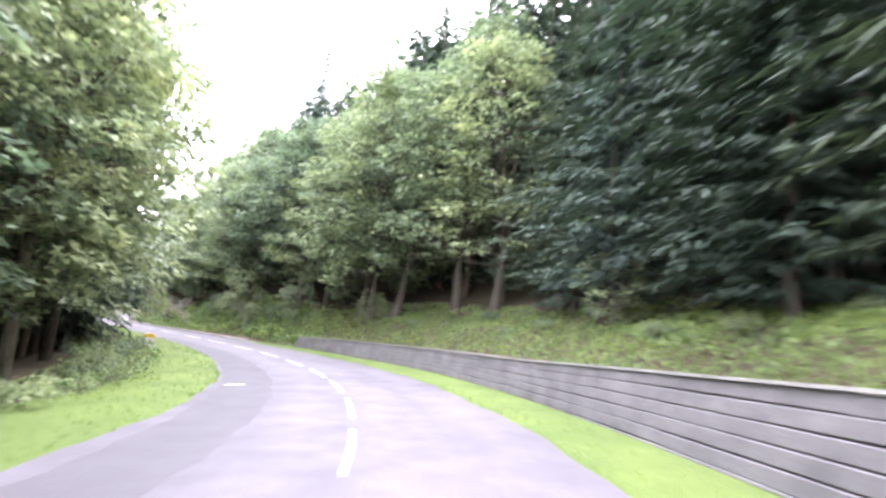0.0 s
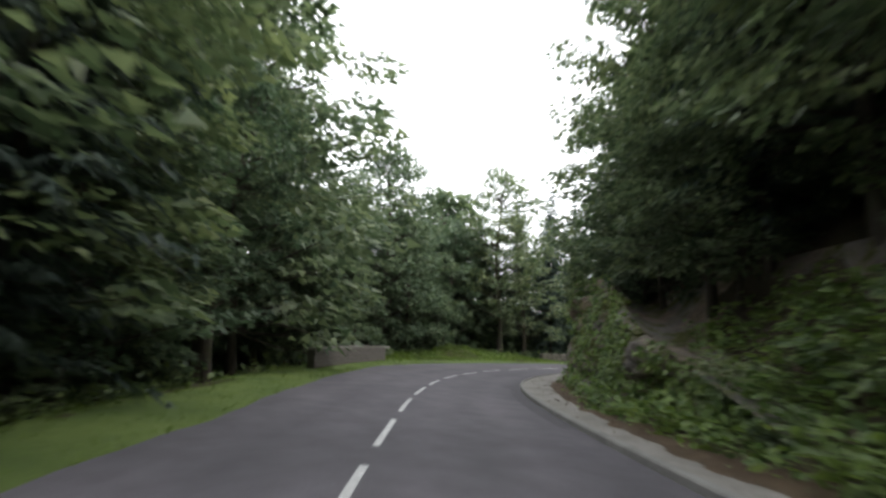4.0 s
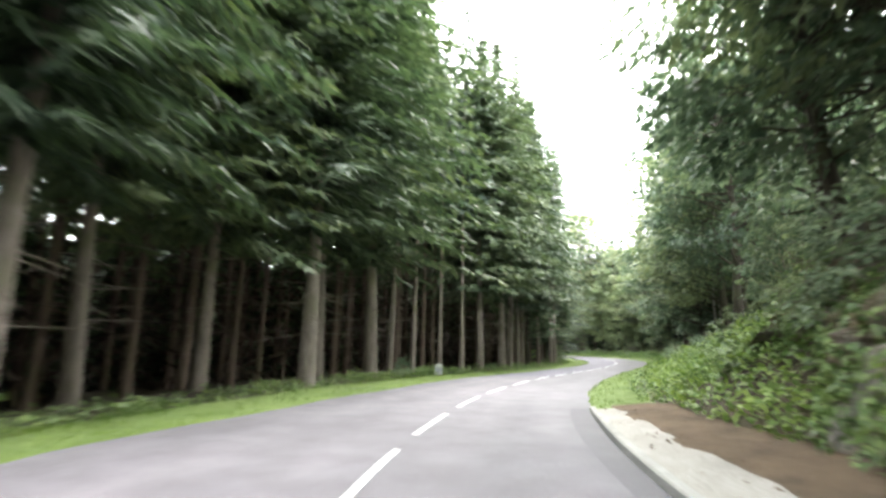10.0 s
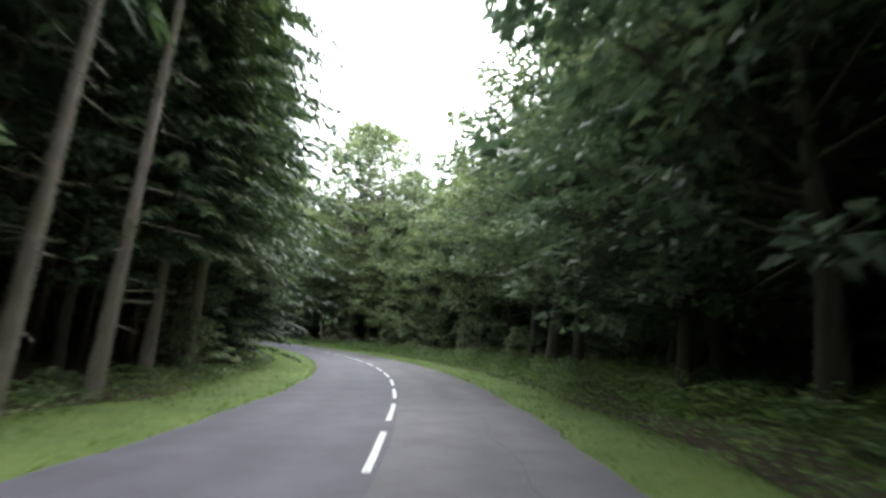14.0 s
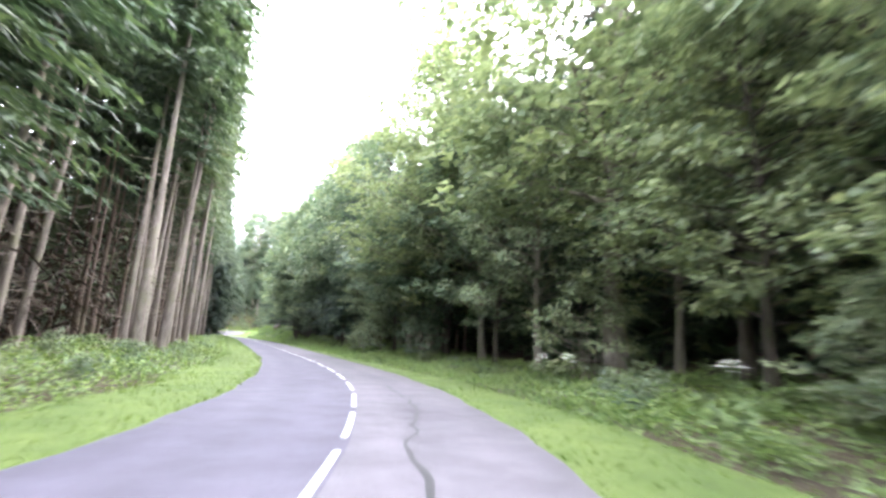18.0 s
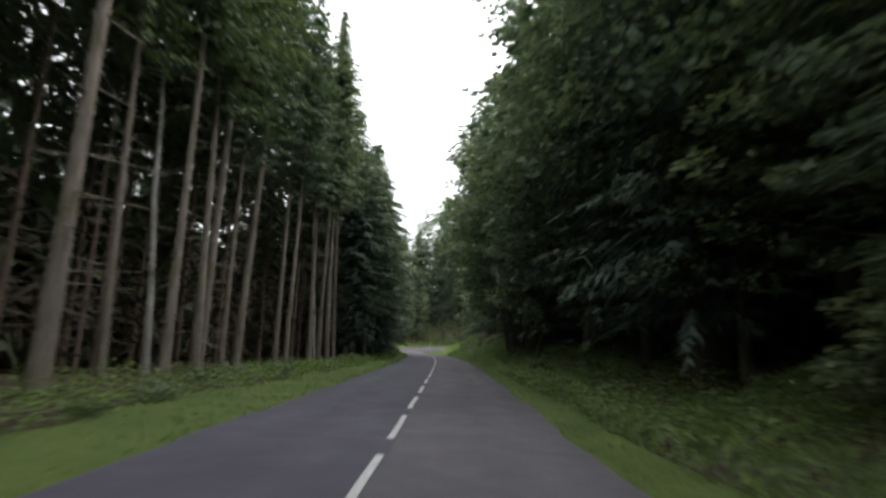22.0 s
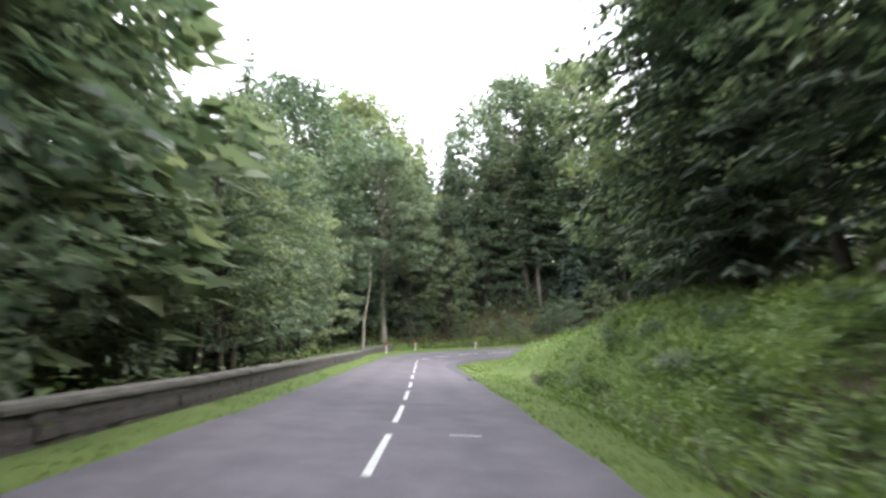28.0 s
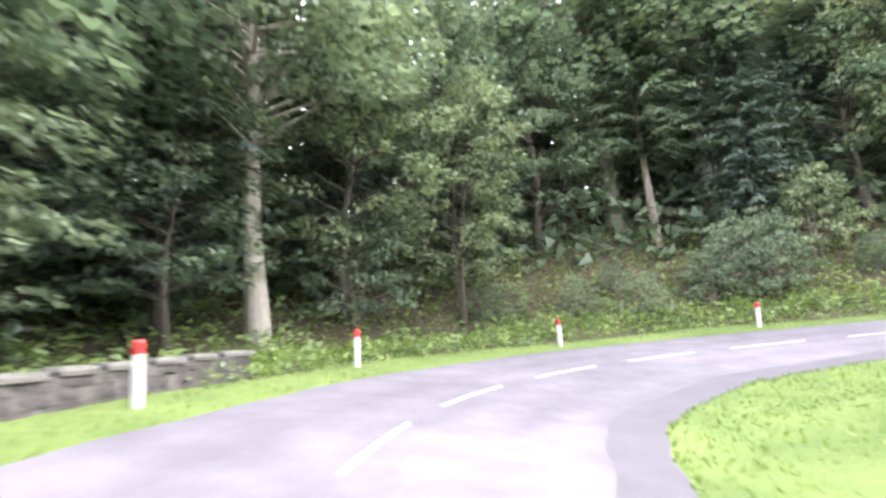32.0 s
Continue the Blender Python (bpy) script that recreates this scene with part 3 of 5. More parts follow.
def spruce_meshes(seed, height, base, radius, whorls, per, twigs, dead, spray, split=2, thick=1.0):
    """A spruce: drooping branches in whorls, each a frond of short twigs of the length spray; the top runs out into a fine leader."""
    rng = np.random.default_rng(seed)
    top = height
    bend = rng.normal(0, 0.12, 2)
    line = [(bend[0] * (k / 6) ** 2, bend[1] * math.sin(k / 2), top * k / 6 - (0.3 if k == 0 else 0)) for k in range(7)]
    r0 = (0.0058 * height + 0.04) * thick
    pieces = [tube(line, [r0 * 1.3] + [r0 * (1 - k / 6.05) for k in range(1, 7)], 8)]
    for k in range(dead):
        z, a, ln = rng.uniform(1.5, max(base, 4.0)), rng.uniform(0, 6.28), rng.uniform(0.4, 1.5)
        p = (math.cos(a) * 0.1, math.sin(a) * 0.1, z)
        q = (math.cos(a) * ln, math.sin(a) * ln, z + rng.uniform(-0.3, 0.15))
        pieces.append(tube([p, q], [0.022, 0.008], 3))
    C, Dv, S = [], [], []
    for w in range(whorls):
        f = (w + 0.5) / whorls
        z = base + (top - base) * f ** 0.9
        reach = radius * (1 - f) ** 0.74 * (0.7 + 0.3 * min(1, f * 6)) + 0.03
        for b in range(per):
            a = 6.283 * (b + rng.uniform(0, 0.9)) / per + w * 1.9
            ln = reach * rng.uniform(0.5, 1.2)
            zb = z + rng.normal(0, 0.22) * min(1, 4 * (1 - f))
            ca, sa = math.cos(a), math.sin(a)
            drop = rng.uniform(0.28, 0.5)
            small = max(0.35, min(1.0, 2.5 * (1 - f)))
            for k in range(twigs):
                t = (k + 0.8) / twigs
                sag = -drop * ln * t * t + 0.14 * ln * t + 0.12 * max(0, t - 0.7) * ln
                px, py, pz = ca * ln * t, sa * ln * t, zb + sag
                for sgn in (-1, 1):
                    w2 = a + sgn * rng.uniform(0.35, 1.0)
                    for q in range(split):
                        w3 = w2 + (q - (split - 1) / 2) * 0.5
                        C.append((px, py, pz + rng.normal(0, 0.04)))
                        Dv.append((math.cos(w3), math.sin(w3), -0.45 + rng.normal(0, 0.25)))
                        S.append(small * (1.15 - 0.55 * t))
            C.append((ca * ln * 0.85, sa * ln * 0.85, zb + (0.14 - drop * 0.8) * ln * 0.85))
            Dv.append((ca, sa, -0.1))
            S.append(small * 0.8)
    C, Dv, S = np.array(C), np.array(Dv), np.array(S)[:, None]
    v, f = leaves(C, Dv, spray * S, spray * (0.27 if split > 1 else 0.36) * S, rng, 0.25, 3)
    return gather(pieces), (v, f)


def broad_meshes(seed, height, base, radius, clusters, per, leaf, lean=0.0, stems=1, thick=1.0, corners=4):
    rng = np.random.default_rng(seed)
    pieces, ends = [], []
    r0 = (0.011 * height + 0.03) * thick
    for st in range(stems):
        a0 = rng.uniform(0, 6.28)
        off = 0.0 if stems == 1 else 0.35
        bx, by = math.cos(a0) * off, math.sin(a0) * off
        drift = rng.normal(0, 0.35 + lean, 2) + (np.array([math.cos(a0), math.sin(a0)]) * height * 0.09 if stems > 1 else 0)
        line = []
        for k in range(7):
            t = k / 6
            line.append((bx + drift[0] * t * t + 0.12 * math.sin(k * 1.7 + seed), by + drift[1] * t * t + 0.12 * math.cos(k * 1.3 + seed), height * 0.9 * t - (0.3 if k == 0 else 0)))
        rr = r0 / stems ** 0.4
        pieces.append(tube(line, [rr * 1.35] + [rr * (1 - 0.92 * k / 6) for k in range(1, 7)], 8))
        ends.append(line)
    C, Dv = [], []
    lumps = []
    for c in range(clusters):
        f = (c + 0.5) / clusters
        a = c * 2.4 + rng.uniform(-0.5, 0.5)
        z = base + (height - base) * (0.04 + 0.96 * f)
        profile = math.sin(math.pi * (0.14 + 0.84 * f) ** 0.8) ** 0.7
        rad = radius * profile * rng.uniform(0.45, 1.12)
        lumps.append((math.cos(a) * rad, math.sin(a) * rad, z + rng.normal(0, 0.3), rng.uniform(0.7, 1.25)))
    for i, (x, y, z, k) in enumerate(lumps):
        line = ends[i % stems]
        t = max(0.18, min(0.92, (z - 0.35 * math.hypot(x, y)) / (height * 0.9)))
        j = min(int(t * 6), 5)
        g = t * 6 - j
        o = [line[j][q] * (1 - g) + line[j + 1][q] * g for q in range(3)]
        cx, cy = x + o[0], y + o[1]
        if i % 2 == 0 or math.hypot(x, y) > radius * 0.7:
            m = [(o[q] + (cx, cy, z)[q]) / 2 for q in range(3)]
            m[2] += 0.25 * rng.uniform(-1, 1)
            pieces.append(tube([o, m, (cx, cy, z)], [0.016 * height * 0.22 * thick + 0.012, 0.03, 0.012], 4))
        spread = radius * 0.215 * k
        n = int(per * k)
        p = rng.normal(0, 1, (n, 3))
        p /= np.linalg.norm(p, axis=1, keepdims=True)
        rad = rng.uniform(0.25, 1.0, (n, 1)) ** 0.5
        p = p * rad * np.array([spread * 1.12, spread * 1.12, spread * 0.45])
        p[:, 2] -= 0.1 * (p[:, 0] ** 2 + p[:, 1] ** 2) / spread
        C.append(p + np.array([cx, cy, z]))
        out = p.copy()
        out[:, :2] += np.array([x, y]) * 0.25
        out[:, 2] = rng.normal(-0.1, 0.3, n)
        Dv.append(out + rng.normal(0, 0.25, (n, 3)))
    v, f = leaves(np.concatenate(C), np.concatenate(Dv), leaf, leaf * (0.62 if corners == 4 else 0.85), rng, 0.25, corners)
    return gather(pieces), (v, f)


def bush_meshes(seed, height, radius, count, leaf, spiky=0.0):
    rng = np.random.default_rng(seed)
    a = rng.uniform(0, 6.28)
    pieces = [tube([(0, 0, -0.15), (math.cos(a) * 0.06, math.sin(a) * 0.06, height * 0.4), (math.cos(a) * 0.2, math.sin(a) * 0.2, height * 0.85)], [0.03, 0.022, 0.008], 5)]
    lumps = rng.normal(0, 1, (9, 3))
    lumps /= np.linalg.norm(lumps, axis=1, keepdims=True)
    lumps = lumps * np.array([radius * 0.6, radius * 0.6, height * 0.33]) + np.array([0, 0, height * 0.52])
    pick = rng.integers(0, 9, count)
    p = rng.normal(0, 1, (count, 3))
    p /= np.linalg.norm(p, axis=1, keepdims=True)
    p = lumps[pick] + p * rng.uniform(0.3, 1, (count, 1)) * np.array([radius * 0.45, radius * 0.45, height * 0.3])
    p[:, 2] = np.abs(p[:, 2]) + 0.02
    out = p * np.array([1, 1, 0.2])
    out[:, 2] = rng.normal(0.1 + spiky, 0.4, count)
    v, f = leaves(p, out + rng.normal(0, 0.3, (count, 3)) * radius, leaf, leaf * (0.6 - 0.35 * spiky), rng, 0.3)
    return gather(pieces), (v, f)


def fern_meshes(seed):
    """A rosette of arching fronds, each with leaflets shrinking to the tip."""
    rng = np.random.default_rng(seed)
    C, Dv, S, pieces = [], [], [], []
    for k in range(11):
        a, ln, rise = 0.571 * k + rng.uniform(-0.2, 0.2), rng.uniform(0.7, 1.1), rng.uniform(0.55, 0.95)
        arc = [(math.cos(a) * ln * t, math.sin(a) * ln * t, rise * math.sin(2.2 * t) * 0.95) for t in (0.0, 0.35, 0.7, 1.0)]
        pieces.append(tube(arc, [0.009, 0.007, 0.005, 0.002], 3))
        for q in range(13):
            t = (q + 1.5) / 14.5
            at = (math.cos(a) * ln * t, math.sin(a) * ln * t, rise * math.sin(2.2 * t) * 0.95)
            for sgn in (-1, 1):
                w = a + sgn * 1.15
                C.append(at), Dv.append((math.cos(w), math.sin(w), -0.15 + rng.normal(0, 0.1))), S.append(1.15 - t)
    S = np.array(S)[:, None]
    v, f = leaves(np.array(C), np.array(Dv), 0.3 * S, 0.1 * S + 0.015, rng, 0.2, 3)
    return gather(pieces), (v, f)


KINDS = {}


def kind_of(key, name, label, category, meshes, bark, leaf, variants):
    KINDS[key] = dict(name=name, label=label, category=category, meshes=meshes, bark=bark, leaf=leaf, variants=variants, made={})


SPRUCE_LABEL = "tall dark green spruce with drooping branches at the forest edge"
kind_of("spruce", "spruce_tree", SPRUCE_LABEL, "tree", lambda k: spruce_meshes(10 + k, 23, 4.6, 5.0, 38, 9, 13, 18, 0.62), "bark_spruce", "needle", 3)
kind_of("skirt", "spruce_tree", "spruce with branches hanging down to the ground, shade put into its needle colour", "tree", lambda k: spruce_meshes(20 + k, 22, 0.9, 4.8, 38, 9, 12, 4, 0.62), "bark_dark", "needle_shaded", 3)
kind_of("fir", "spruce_tree", "dark blue-green spruce with a pointed ragged top", "tree", lambda k: spruce_meshes(25 + k, 20, 1.5, 3.9, 34, 8, 10, 4, 0.6), "bark_dark", "needle_blue", 3)
kind_of("tall", "spruce_tree", "tall spruce with a long bare grey trunk and a high crown", "tree", lambda k: spruce_meshes(30 + k, 29, 12.0, 3.1, 32, 7, 9, 40, 0.54, 2, 0.72), "bark_spruce", "needle", 4)
kind_of("deep", "spruce_tree", "slender spruce deep in the stand, shade put into its needle colour", "tree", lambda k: spruce_meshes(50 + k, 27, 10.0, 3.4, 22, 6, 7, 36, 0.78, 1, 0.75), "bark_spruce", "needle_shaded", 3)
kind_of("pole", "spruce_tree", "thin brown spruce trunk with dead twigs inside the stand", "tree", lambda k: spruce_meshes(60 + k, 22, 12.0, 2.4, 12, 5, 5, 60, 0.85, 1, 0.6), "bark_brown", "needle_shaded", 3)
kind_of("beech", "beech_tree", "leafy beech with layered green branches beside the road", "tree", lambda k: broad_meshes(70 + k, 16, 1.6, 4.6, 110, 96, 0.27, corners=3), "bark_dark", "leaf", 4)
kind_of("airy", "ash_tree", "thin-leaved broadleaf tree with sky showing through its crown", "tree", lambda k: broad_meshes(90 + k, 18, 3.5, 3.8, 90, 76, 0.26, 0.5, corners=3), "bark_dark", "leaf", 3)
kind_of("bright", "ash_tree", "pale green ash with a thin crown letting the light through", "tree", lambda k: broad_meshes(95 + k, 17, 2.6, 4.2, 95, 78, 0.265, 0.4, corners=3), "bark_dark", "leaf_pale", 3)
kind_of("roof", "beech_tree", "tall beech whose lower branches reach out over the roadside", "tree", lambda k: broad_meshes(240 + k, 22, 5.0, 6.0, 120, 90, 0.33, 0.3, corners=3), "bark_dark", "leaf", 3)
kind_of("wood", "beech_tree", "beech with a dense crown standing back in the wood", "tree", lambda k: broad_meshes(110 + k, 20, 2.0, 5.2, 95, 34, 0.72, corners=3), "bark_beech", "leaf", 3)
kind_of("pale", "maple_tree", "maple with a pale green rounded crown", "tree", lambda k: broad_meshes(130 + k, 18, 4.0, 4.8, 120, 92, 0.28, 0.2, corners=3), "bark_beech", "leaf_pale", 2)
kind_of("hazel", "hazel_bush", "tall many-stemmed hazel with bright spreading leaves", "shrub", lambda k: broad_meshes(190 + k, 6.0, 0.5, 2.9, 60, 44, 0.3, 0.3, 4), "bark_beech", "leaf_pale", 3)
kind_of("giant", "maple_tree", "broad old maple with a domed pale green crown", "tree", lambda k: broad_meshes(260 + k, 23, 5.5, 6.2, 180, 92, 0.34, 0.2, 1, 1.1, 3), "bark_beech", "leaf_pale", 2)
kind_of("birch", "birch_tree", "slender birch with a white blotched trunk before the spruces", "tree", lambda k: broad_meshes(280 + k, 22, 11, 2.2, 46, 34, 0.26, 0.8, 1, 0.5, 3), "bark_birch", "leaf_pale", 2)
kind_of("fern", "fern", "arching fronds of a green fern below the trees", "fern", lambda k: fern_meshes(300 + k), "bark_dark", "weed", 3)
kind_of("bush", "bush", "leafy green shrub at the edge of the wood", "shrub", lambda k: bush_meshes(150 + k, 1.9, 1.3, 560, 0.22), "bark_dark", "leaf_pale", 3)
kind_of("weeds", "weed_clump", "rank clump of nettles, ferns and brambles", "weeds", lambda k: bush_meshes(170 + k, 0.8, 0.9, 300, 0.22, 0.4), "bark_dark", "weed", 3)
PLANTED = {"count": 0}


def plant(key, x, y, scale=1.0, turn=0.0, lean=(0, 0), variant=None, clear=4.4, wide=None, sink=0.08):
    s, u = nearest(x, y)
    if abs(float(u[0])) < clear:
        return None
    z = float(land_z(s, u)[0] + rough_z(np.array([x]), np.array([y]), u)[0]) - sink
    k = KINDS[key]
    v = PLANTED["count"] % k["variants"] if variant is None else variant
    PLANTED["count"] += 1
    w = scale if wide is None else wide
    m = Matrix.Translation((x, y, z)) @ Euler((radians(lean[0]), radians(lean[1]), radians(turn))).to_matrix().to_4x4() @ Matrix.Diagonal((w, w, scale, 1))
    if v in k["made"]:
        ob = copy_thing(k["made"][v], m)
        return ob
    (tv, tf), (lv, lf) = k["meshes"](v)
    ob = tagged(new(k["name"]), k["label"], k["category"])
    link_mesh("trunk" if "tree" in k["name"] else "stem", mesh_of("trunk", tv, tf), M[k["bark"]], ob, smooth=True)
    link_mesh("crown" if "tree" in k["name"] else "foliage", leaf_mesh("crown", lv, lf), M[k["leaf"]], ob)
    k["made"][v] = ob
    ob.matrix_basis = m
    return ob


def forest(side, s0, s1, u0, u1, gap, kinds, scales, seed, clear=5.0):
    """A jittered stand between stations and offsets on one side."""
    rng = random.Random(seed)
    rows = max(1, int(round((u1 - u0) / gap)))
    for r in range(rows):
        u = u0 + (u1 - u0) * (r + 0.5) / rows
        s = s0 + rng.uniform(0, gap)
        while s < s1:
            uu = side * (u + rng.uniform(-0.4, 0.4) * gap)
            x, y, h = spot(s, uu)
            key = rng.choices([k for k, w in kinds], [w for k, w in kinds])[0]
            k = rng.uniform(*scales)
            broad = k * (rng.uniform(0.95, 1.2) if key in ("spruce", "skirt") else rng.uniform(0.9, 1.15))
            plant(key, x, y, k, rng.uniform(0, 360), (rng.uniform(-2, 2), rng.uniform(-2, 2)), clear=max(clear, u0 - 1.0), wide=broad)
            s += gap * rng.uniform(0.75, 1.25)


def thicket(side, s0, s1, u0, u1, gap, keys, scales, seed, green="needle_shaded"):
    """Trees deep in the wood, too many and too alike to count: one mesh of bark and needles; green carries their shade.
    """
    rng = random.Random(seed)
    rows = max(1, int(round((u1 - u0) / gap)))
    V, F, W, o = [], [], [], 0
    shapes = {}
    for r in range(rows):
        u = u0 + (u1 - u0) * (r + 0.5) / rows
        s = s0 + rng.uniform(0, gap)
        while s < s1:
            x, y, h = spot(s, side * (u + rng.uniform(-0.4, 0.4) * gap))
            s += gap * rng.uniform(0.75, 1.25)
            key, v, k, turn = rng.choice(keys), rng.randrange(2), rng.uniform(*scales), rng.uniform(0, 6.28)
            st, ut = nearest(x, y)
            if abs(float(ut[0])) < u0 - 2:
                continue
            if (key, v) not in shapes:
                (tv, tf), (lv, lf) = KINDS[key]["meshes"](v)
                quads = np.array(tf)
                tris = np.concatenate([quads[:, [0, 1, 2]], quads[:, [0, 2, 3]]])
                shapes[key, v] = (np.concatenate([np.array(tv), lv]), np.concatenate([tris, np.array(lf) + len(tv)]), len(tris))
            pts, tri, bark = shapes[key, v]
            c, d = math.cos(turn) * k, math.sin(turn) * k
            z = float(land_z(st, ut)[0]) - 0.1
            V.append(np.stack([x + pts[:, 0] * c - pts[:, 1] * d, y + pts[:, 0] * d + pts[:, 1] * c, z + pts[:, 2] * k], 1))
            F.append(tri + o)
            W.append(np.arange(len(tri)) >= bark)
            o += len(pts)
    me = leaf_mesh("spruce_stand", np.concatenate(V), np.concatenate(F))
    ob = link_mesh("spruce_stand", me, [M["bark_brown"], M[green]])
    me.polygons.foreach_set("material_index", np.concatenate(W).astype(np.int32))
    return tagged(ob, "slender spruces standing close together deep in the wood, shade and haze put into their needles", "wood", kind="stuff")


L, R = -1, 1
# first bend: broadleaf wood on the inside, a wooded bank above the retaining wall outside
forest(L, 20, 36, 9.0, 12, 3.8, [("bright", 2), ("airy", 2), ("fir", 1)], (0.85, 1.1), 201)
forest(L, -8, 22, 9.0, 12, 4.2, [("bright", 3), ("pale", 1)], (0.8, 1.1), 1)
forest(L, -5, 36, 14, 20, 5.2, [("wood", 2), ("bright", 2)], (0.8, 1.05), 2)
forest(L, 36, 60, 7.4, 9.6, 2.8, [("skirt", 3), ("tall", 1), ("fir", 1)], (0.9, 1.1), 3)
thicket(L, 32, 64, 10, 26, 2.4, ["deep", "pole"], (0.95, 1.15), 4)
forest(L, 57, 70, 8.4, 11, 3.2, [("airy", 1), ("beech", 2)], (0.75, 0.95), 53)
forest(R, -8, 24, 9.8, 13.0, 3.3, [("skirt", 4), ("fir", 2)], (0.9, 1.15), 5)
forest(R, 24, 44, 10, 12.5, 4.4, [("beech", 3), ("bright", 2), ("skirt", 1)], (1.0, 1.4), 205)
thicket(R, -8, 50, 13.5, 26, 2.9, ["deep", "skirt"], (0.95, 1.25), 6)
forest(R, 42, 64, 9.2, 11.8, 3.6, [("beech", 3), ("bright", 1), ("fir", 1)], (0.8, 1.1), 7)
thicket(R, 48, 66, 13, 22, 3.4, ["deep"], (0.8, 1.0), 8)
# round the rock: valley trees outside, trees on top of the rock inside
forest(L, 66, 104, 11.8, 15.8, 3.6, [("airy", 3), ("beech", 3)], (1.05, 1.35), 9, 8.0)
forest(L, 62, 104, 17, 28, 4.2, [("wood", 3), ("fir", 1)], (0.95, 1.25), 10, 9.0)
forest(L, 102, 124, 10.8, 14, 3.0, [("fir", 3), ("airy", 2), ("bright", 2)], (0.9, 1.2), 11, 8.0)
forest(L, 100, 128, 15, 24, 3.8, [("fir", 4), ("wood", 1)], (1.0, 1.3), 12, 9.0)
forest(R, 60, 120, 9.0, 11.0, 3.0, [("beech", 3), ("airy", 1)], (0.5, 0.78), 13)
forest(R, 64, 128, 11.5, 22, 4.6, [("wood", 3)], (0.65, 0.95), 14)
# spruce stand outside the bend, broadleaf bank inside
forest(L, 124, 148, 8.2, 10.2, 3.4, [("spruce", 1)], (1.15, 1.35), 15)
forest(L, 148, 178, 7.8, 9.8, 2.6, [("tall", 2), ("deep", 2), ("spruce", 1)], (1.0, 1.2), 55)
thicket(L, 126, 178, 10.5, 26, 2.5, ["pole", "deep"], (0.95, 1.2), 216)
forest(R, 164, 182, 12.5, 16, 4.0, [("skirt", 1), ("roof", 2)], (1.1, 1.35), 16)
forest(L, 172, 186, 7.4, 9.0, 3.2, [("tall", 2), ("airy", 1)], (0.9, 1.05), 116)
forest(R, 124, 156, 8.4, 11.5, 3.0, [("hazel", 2), ("bush", 3)], (0.4, 0.75), 59, 6.5)
# long left bend
forest(L, 184, 206, 7.6, 10, 2.9, [("spruce", 3), ("airy", 2), ("skirt", 1)], (0.75, 1.0), 19)
thicket(L, 176, 212, 11, 24, 2.9, ["deep", "pole"], (0.95, 1.1), 20)
forest(L, 206, 246, 11.5, 13.5, 2.8, [("tall", 3), ("spruce", 1)], (0.9, 1.05), 21)
thicket(L, 206, 248, 14, 23, 3.0, ["pole", "deep"], (0.95, 1.1), 22)
forest(L, 246, 264, 8.4, 10.6, 2.6, [("tall", 3)], (0.95, 1.1), 321)
thicket(L, 246, 264, 11.5, 20, 3.0, ["pole", "deep"], (0.95, 1.1), 322)
forest(R, 170, 206, 10.2, 13.0, 4.4, [("roof", 2), ("beech", 2), ("skirt", 1)], (0.9, 1.25), 23)
forest(R, 206, 262, 12.4, 15.0, 5.6, [("pale", 3), ("bright", 2), ("roof", 1)], (0.95, 1.4), 223)
thicket(R, 168, 262, 16, 28, 3.2, ["deep", "skirt"], (0.95, 1.2), 24)
forest(R, 196, 262, 9.4, 11.2, 9.0, [("hazel", 1)], (0.7, 1.15), 36)
# straight
forest(L, 264, 318, 8.6, 11.0, 3.0, [("tall", 1)], (0.92, 1.1), 25)
thicket(L, 264, 326, 11.5, 20, 3.0, ["pole", "deep"], (0.9, 1.05), 26)
forest(L, 317, 344, 7.6, 9.6, 3.2, [("spruce", 2), ("skirt", 1), ("fir", 1)], (0.85, 1.1), 125)
forest(R, 262, 286, 11.4, 13.4, 4.0, [("beech", 1), ("pale", 2), ("bright", 1)], (0.95, 1.3), 57)
forest(R, 282, 330, 9.6, 12.5, 3.6, [("skirt", 4), ("roof", 1)], (1.0, 1.3), 27)
thicket(R, 262, 336, 14, 26, 3.0, ["deep", "skirt"], (0.95, 1.2), 28)
# last straight above the valley
forest(L, 343, 357, 9.2, 11.8, 3.4, [("beech", 3), ("skirt", 1)], (0.85, 1.05), 29)
# mostly the pale-leaved kind here: its colour stands in for bright haze
forest(L, 356, 394, 8.2, 11, 4.0, [("bright", 3), ("airy", 2)], (0.85, 1.1), 35)
forest(L, 322, 396, 12, 21, 4.6, [("wood", 3), ("airy", 1)], (0.85, 1.1), 30)
forest(R, 332, 374, 12.0, 14.4, 4.4, [("roof", 2), ("beech", 1), ("skirt", 1)], (0.95, 1.25), 31)
forest(R, 330, 378, 14, 20, 4.2, [("skirt", 2), ("wood", 1), ("deep", 1)], (0.95, 1.15), 32)
# round the hairpin
forest(L, 404, 450, 9.8, 12.2, 4.4, [("hazel", 4), ("bright", 1)], (0.65, 1.0), 33)
forest(L, 398, 456, 13, 22, 4.1, [("fir", 2), ("spruce", 1), ("bright", 2), ("giant", 1)], (1.05, 1.45), 34)
# lighter needles on this slope: distance haze put into their colour
thicket(L, 396, 458, 22, 40, 3.6, ["fir", "deep"], (1.2, 1.5), 37, "needle")

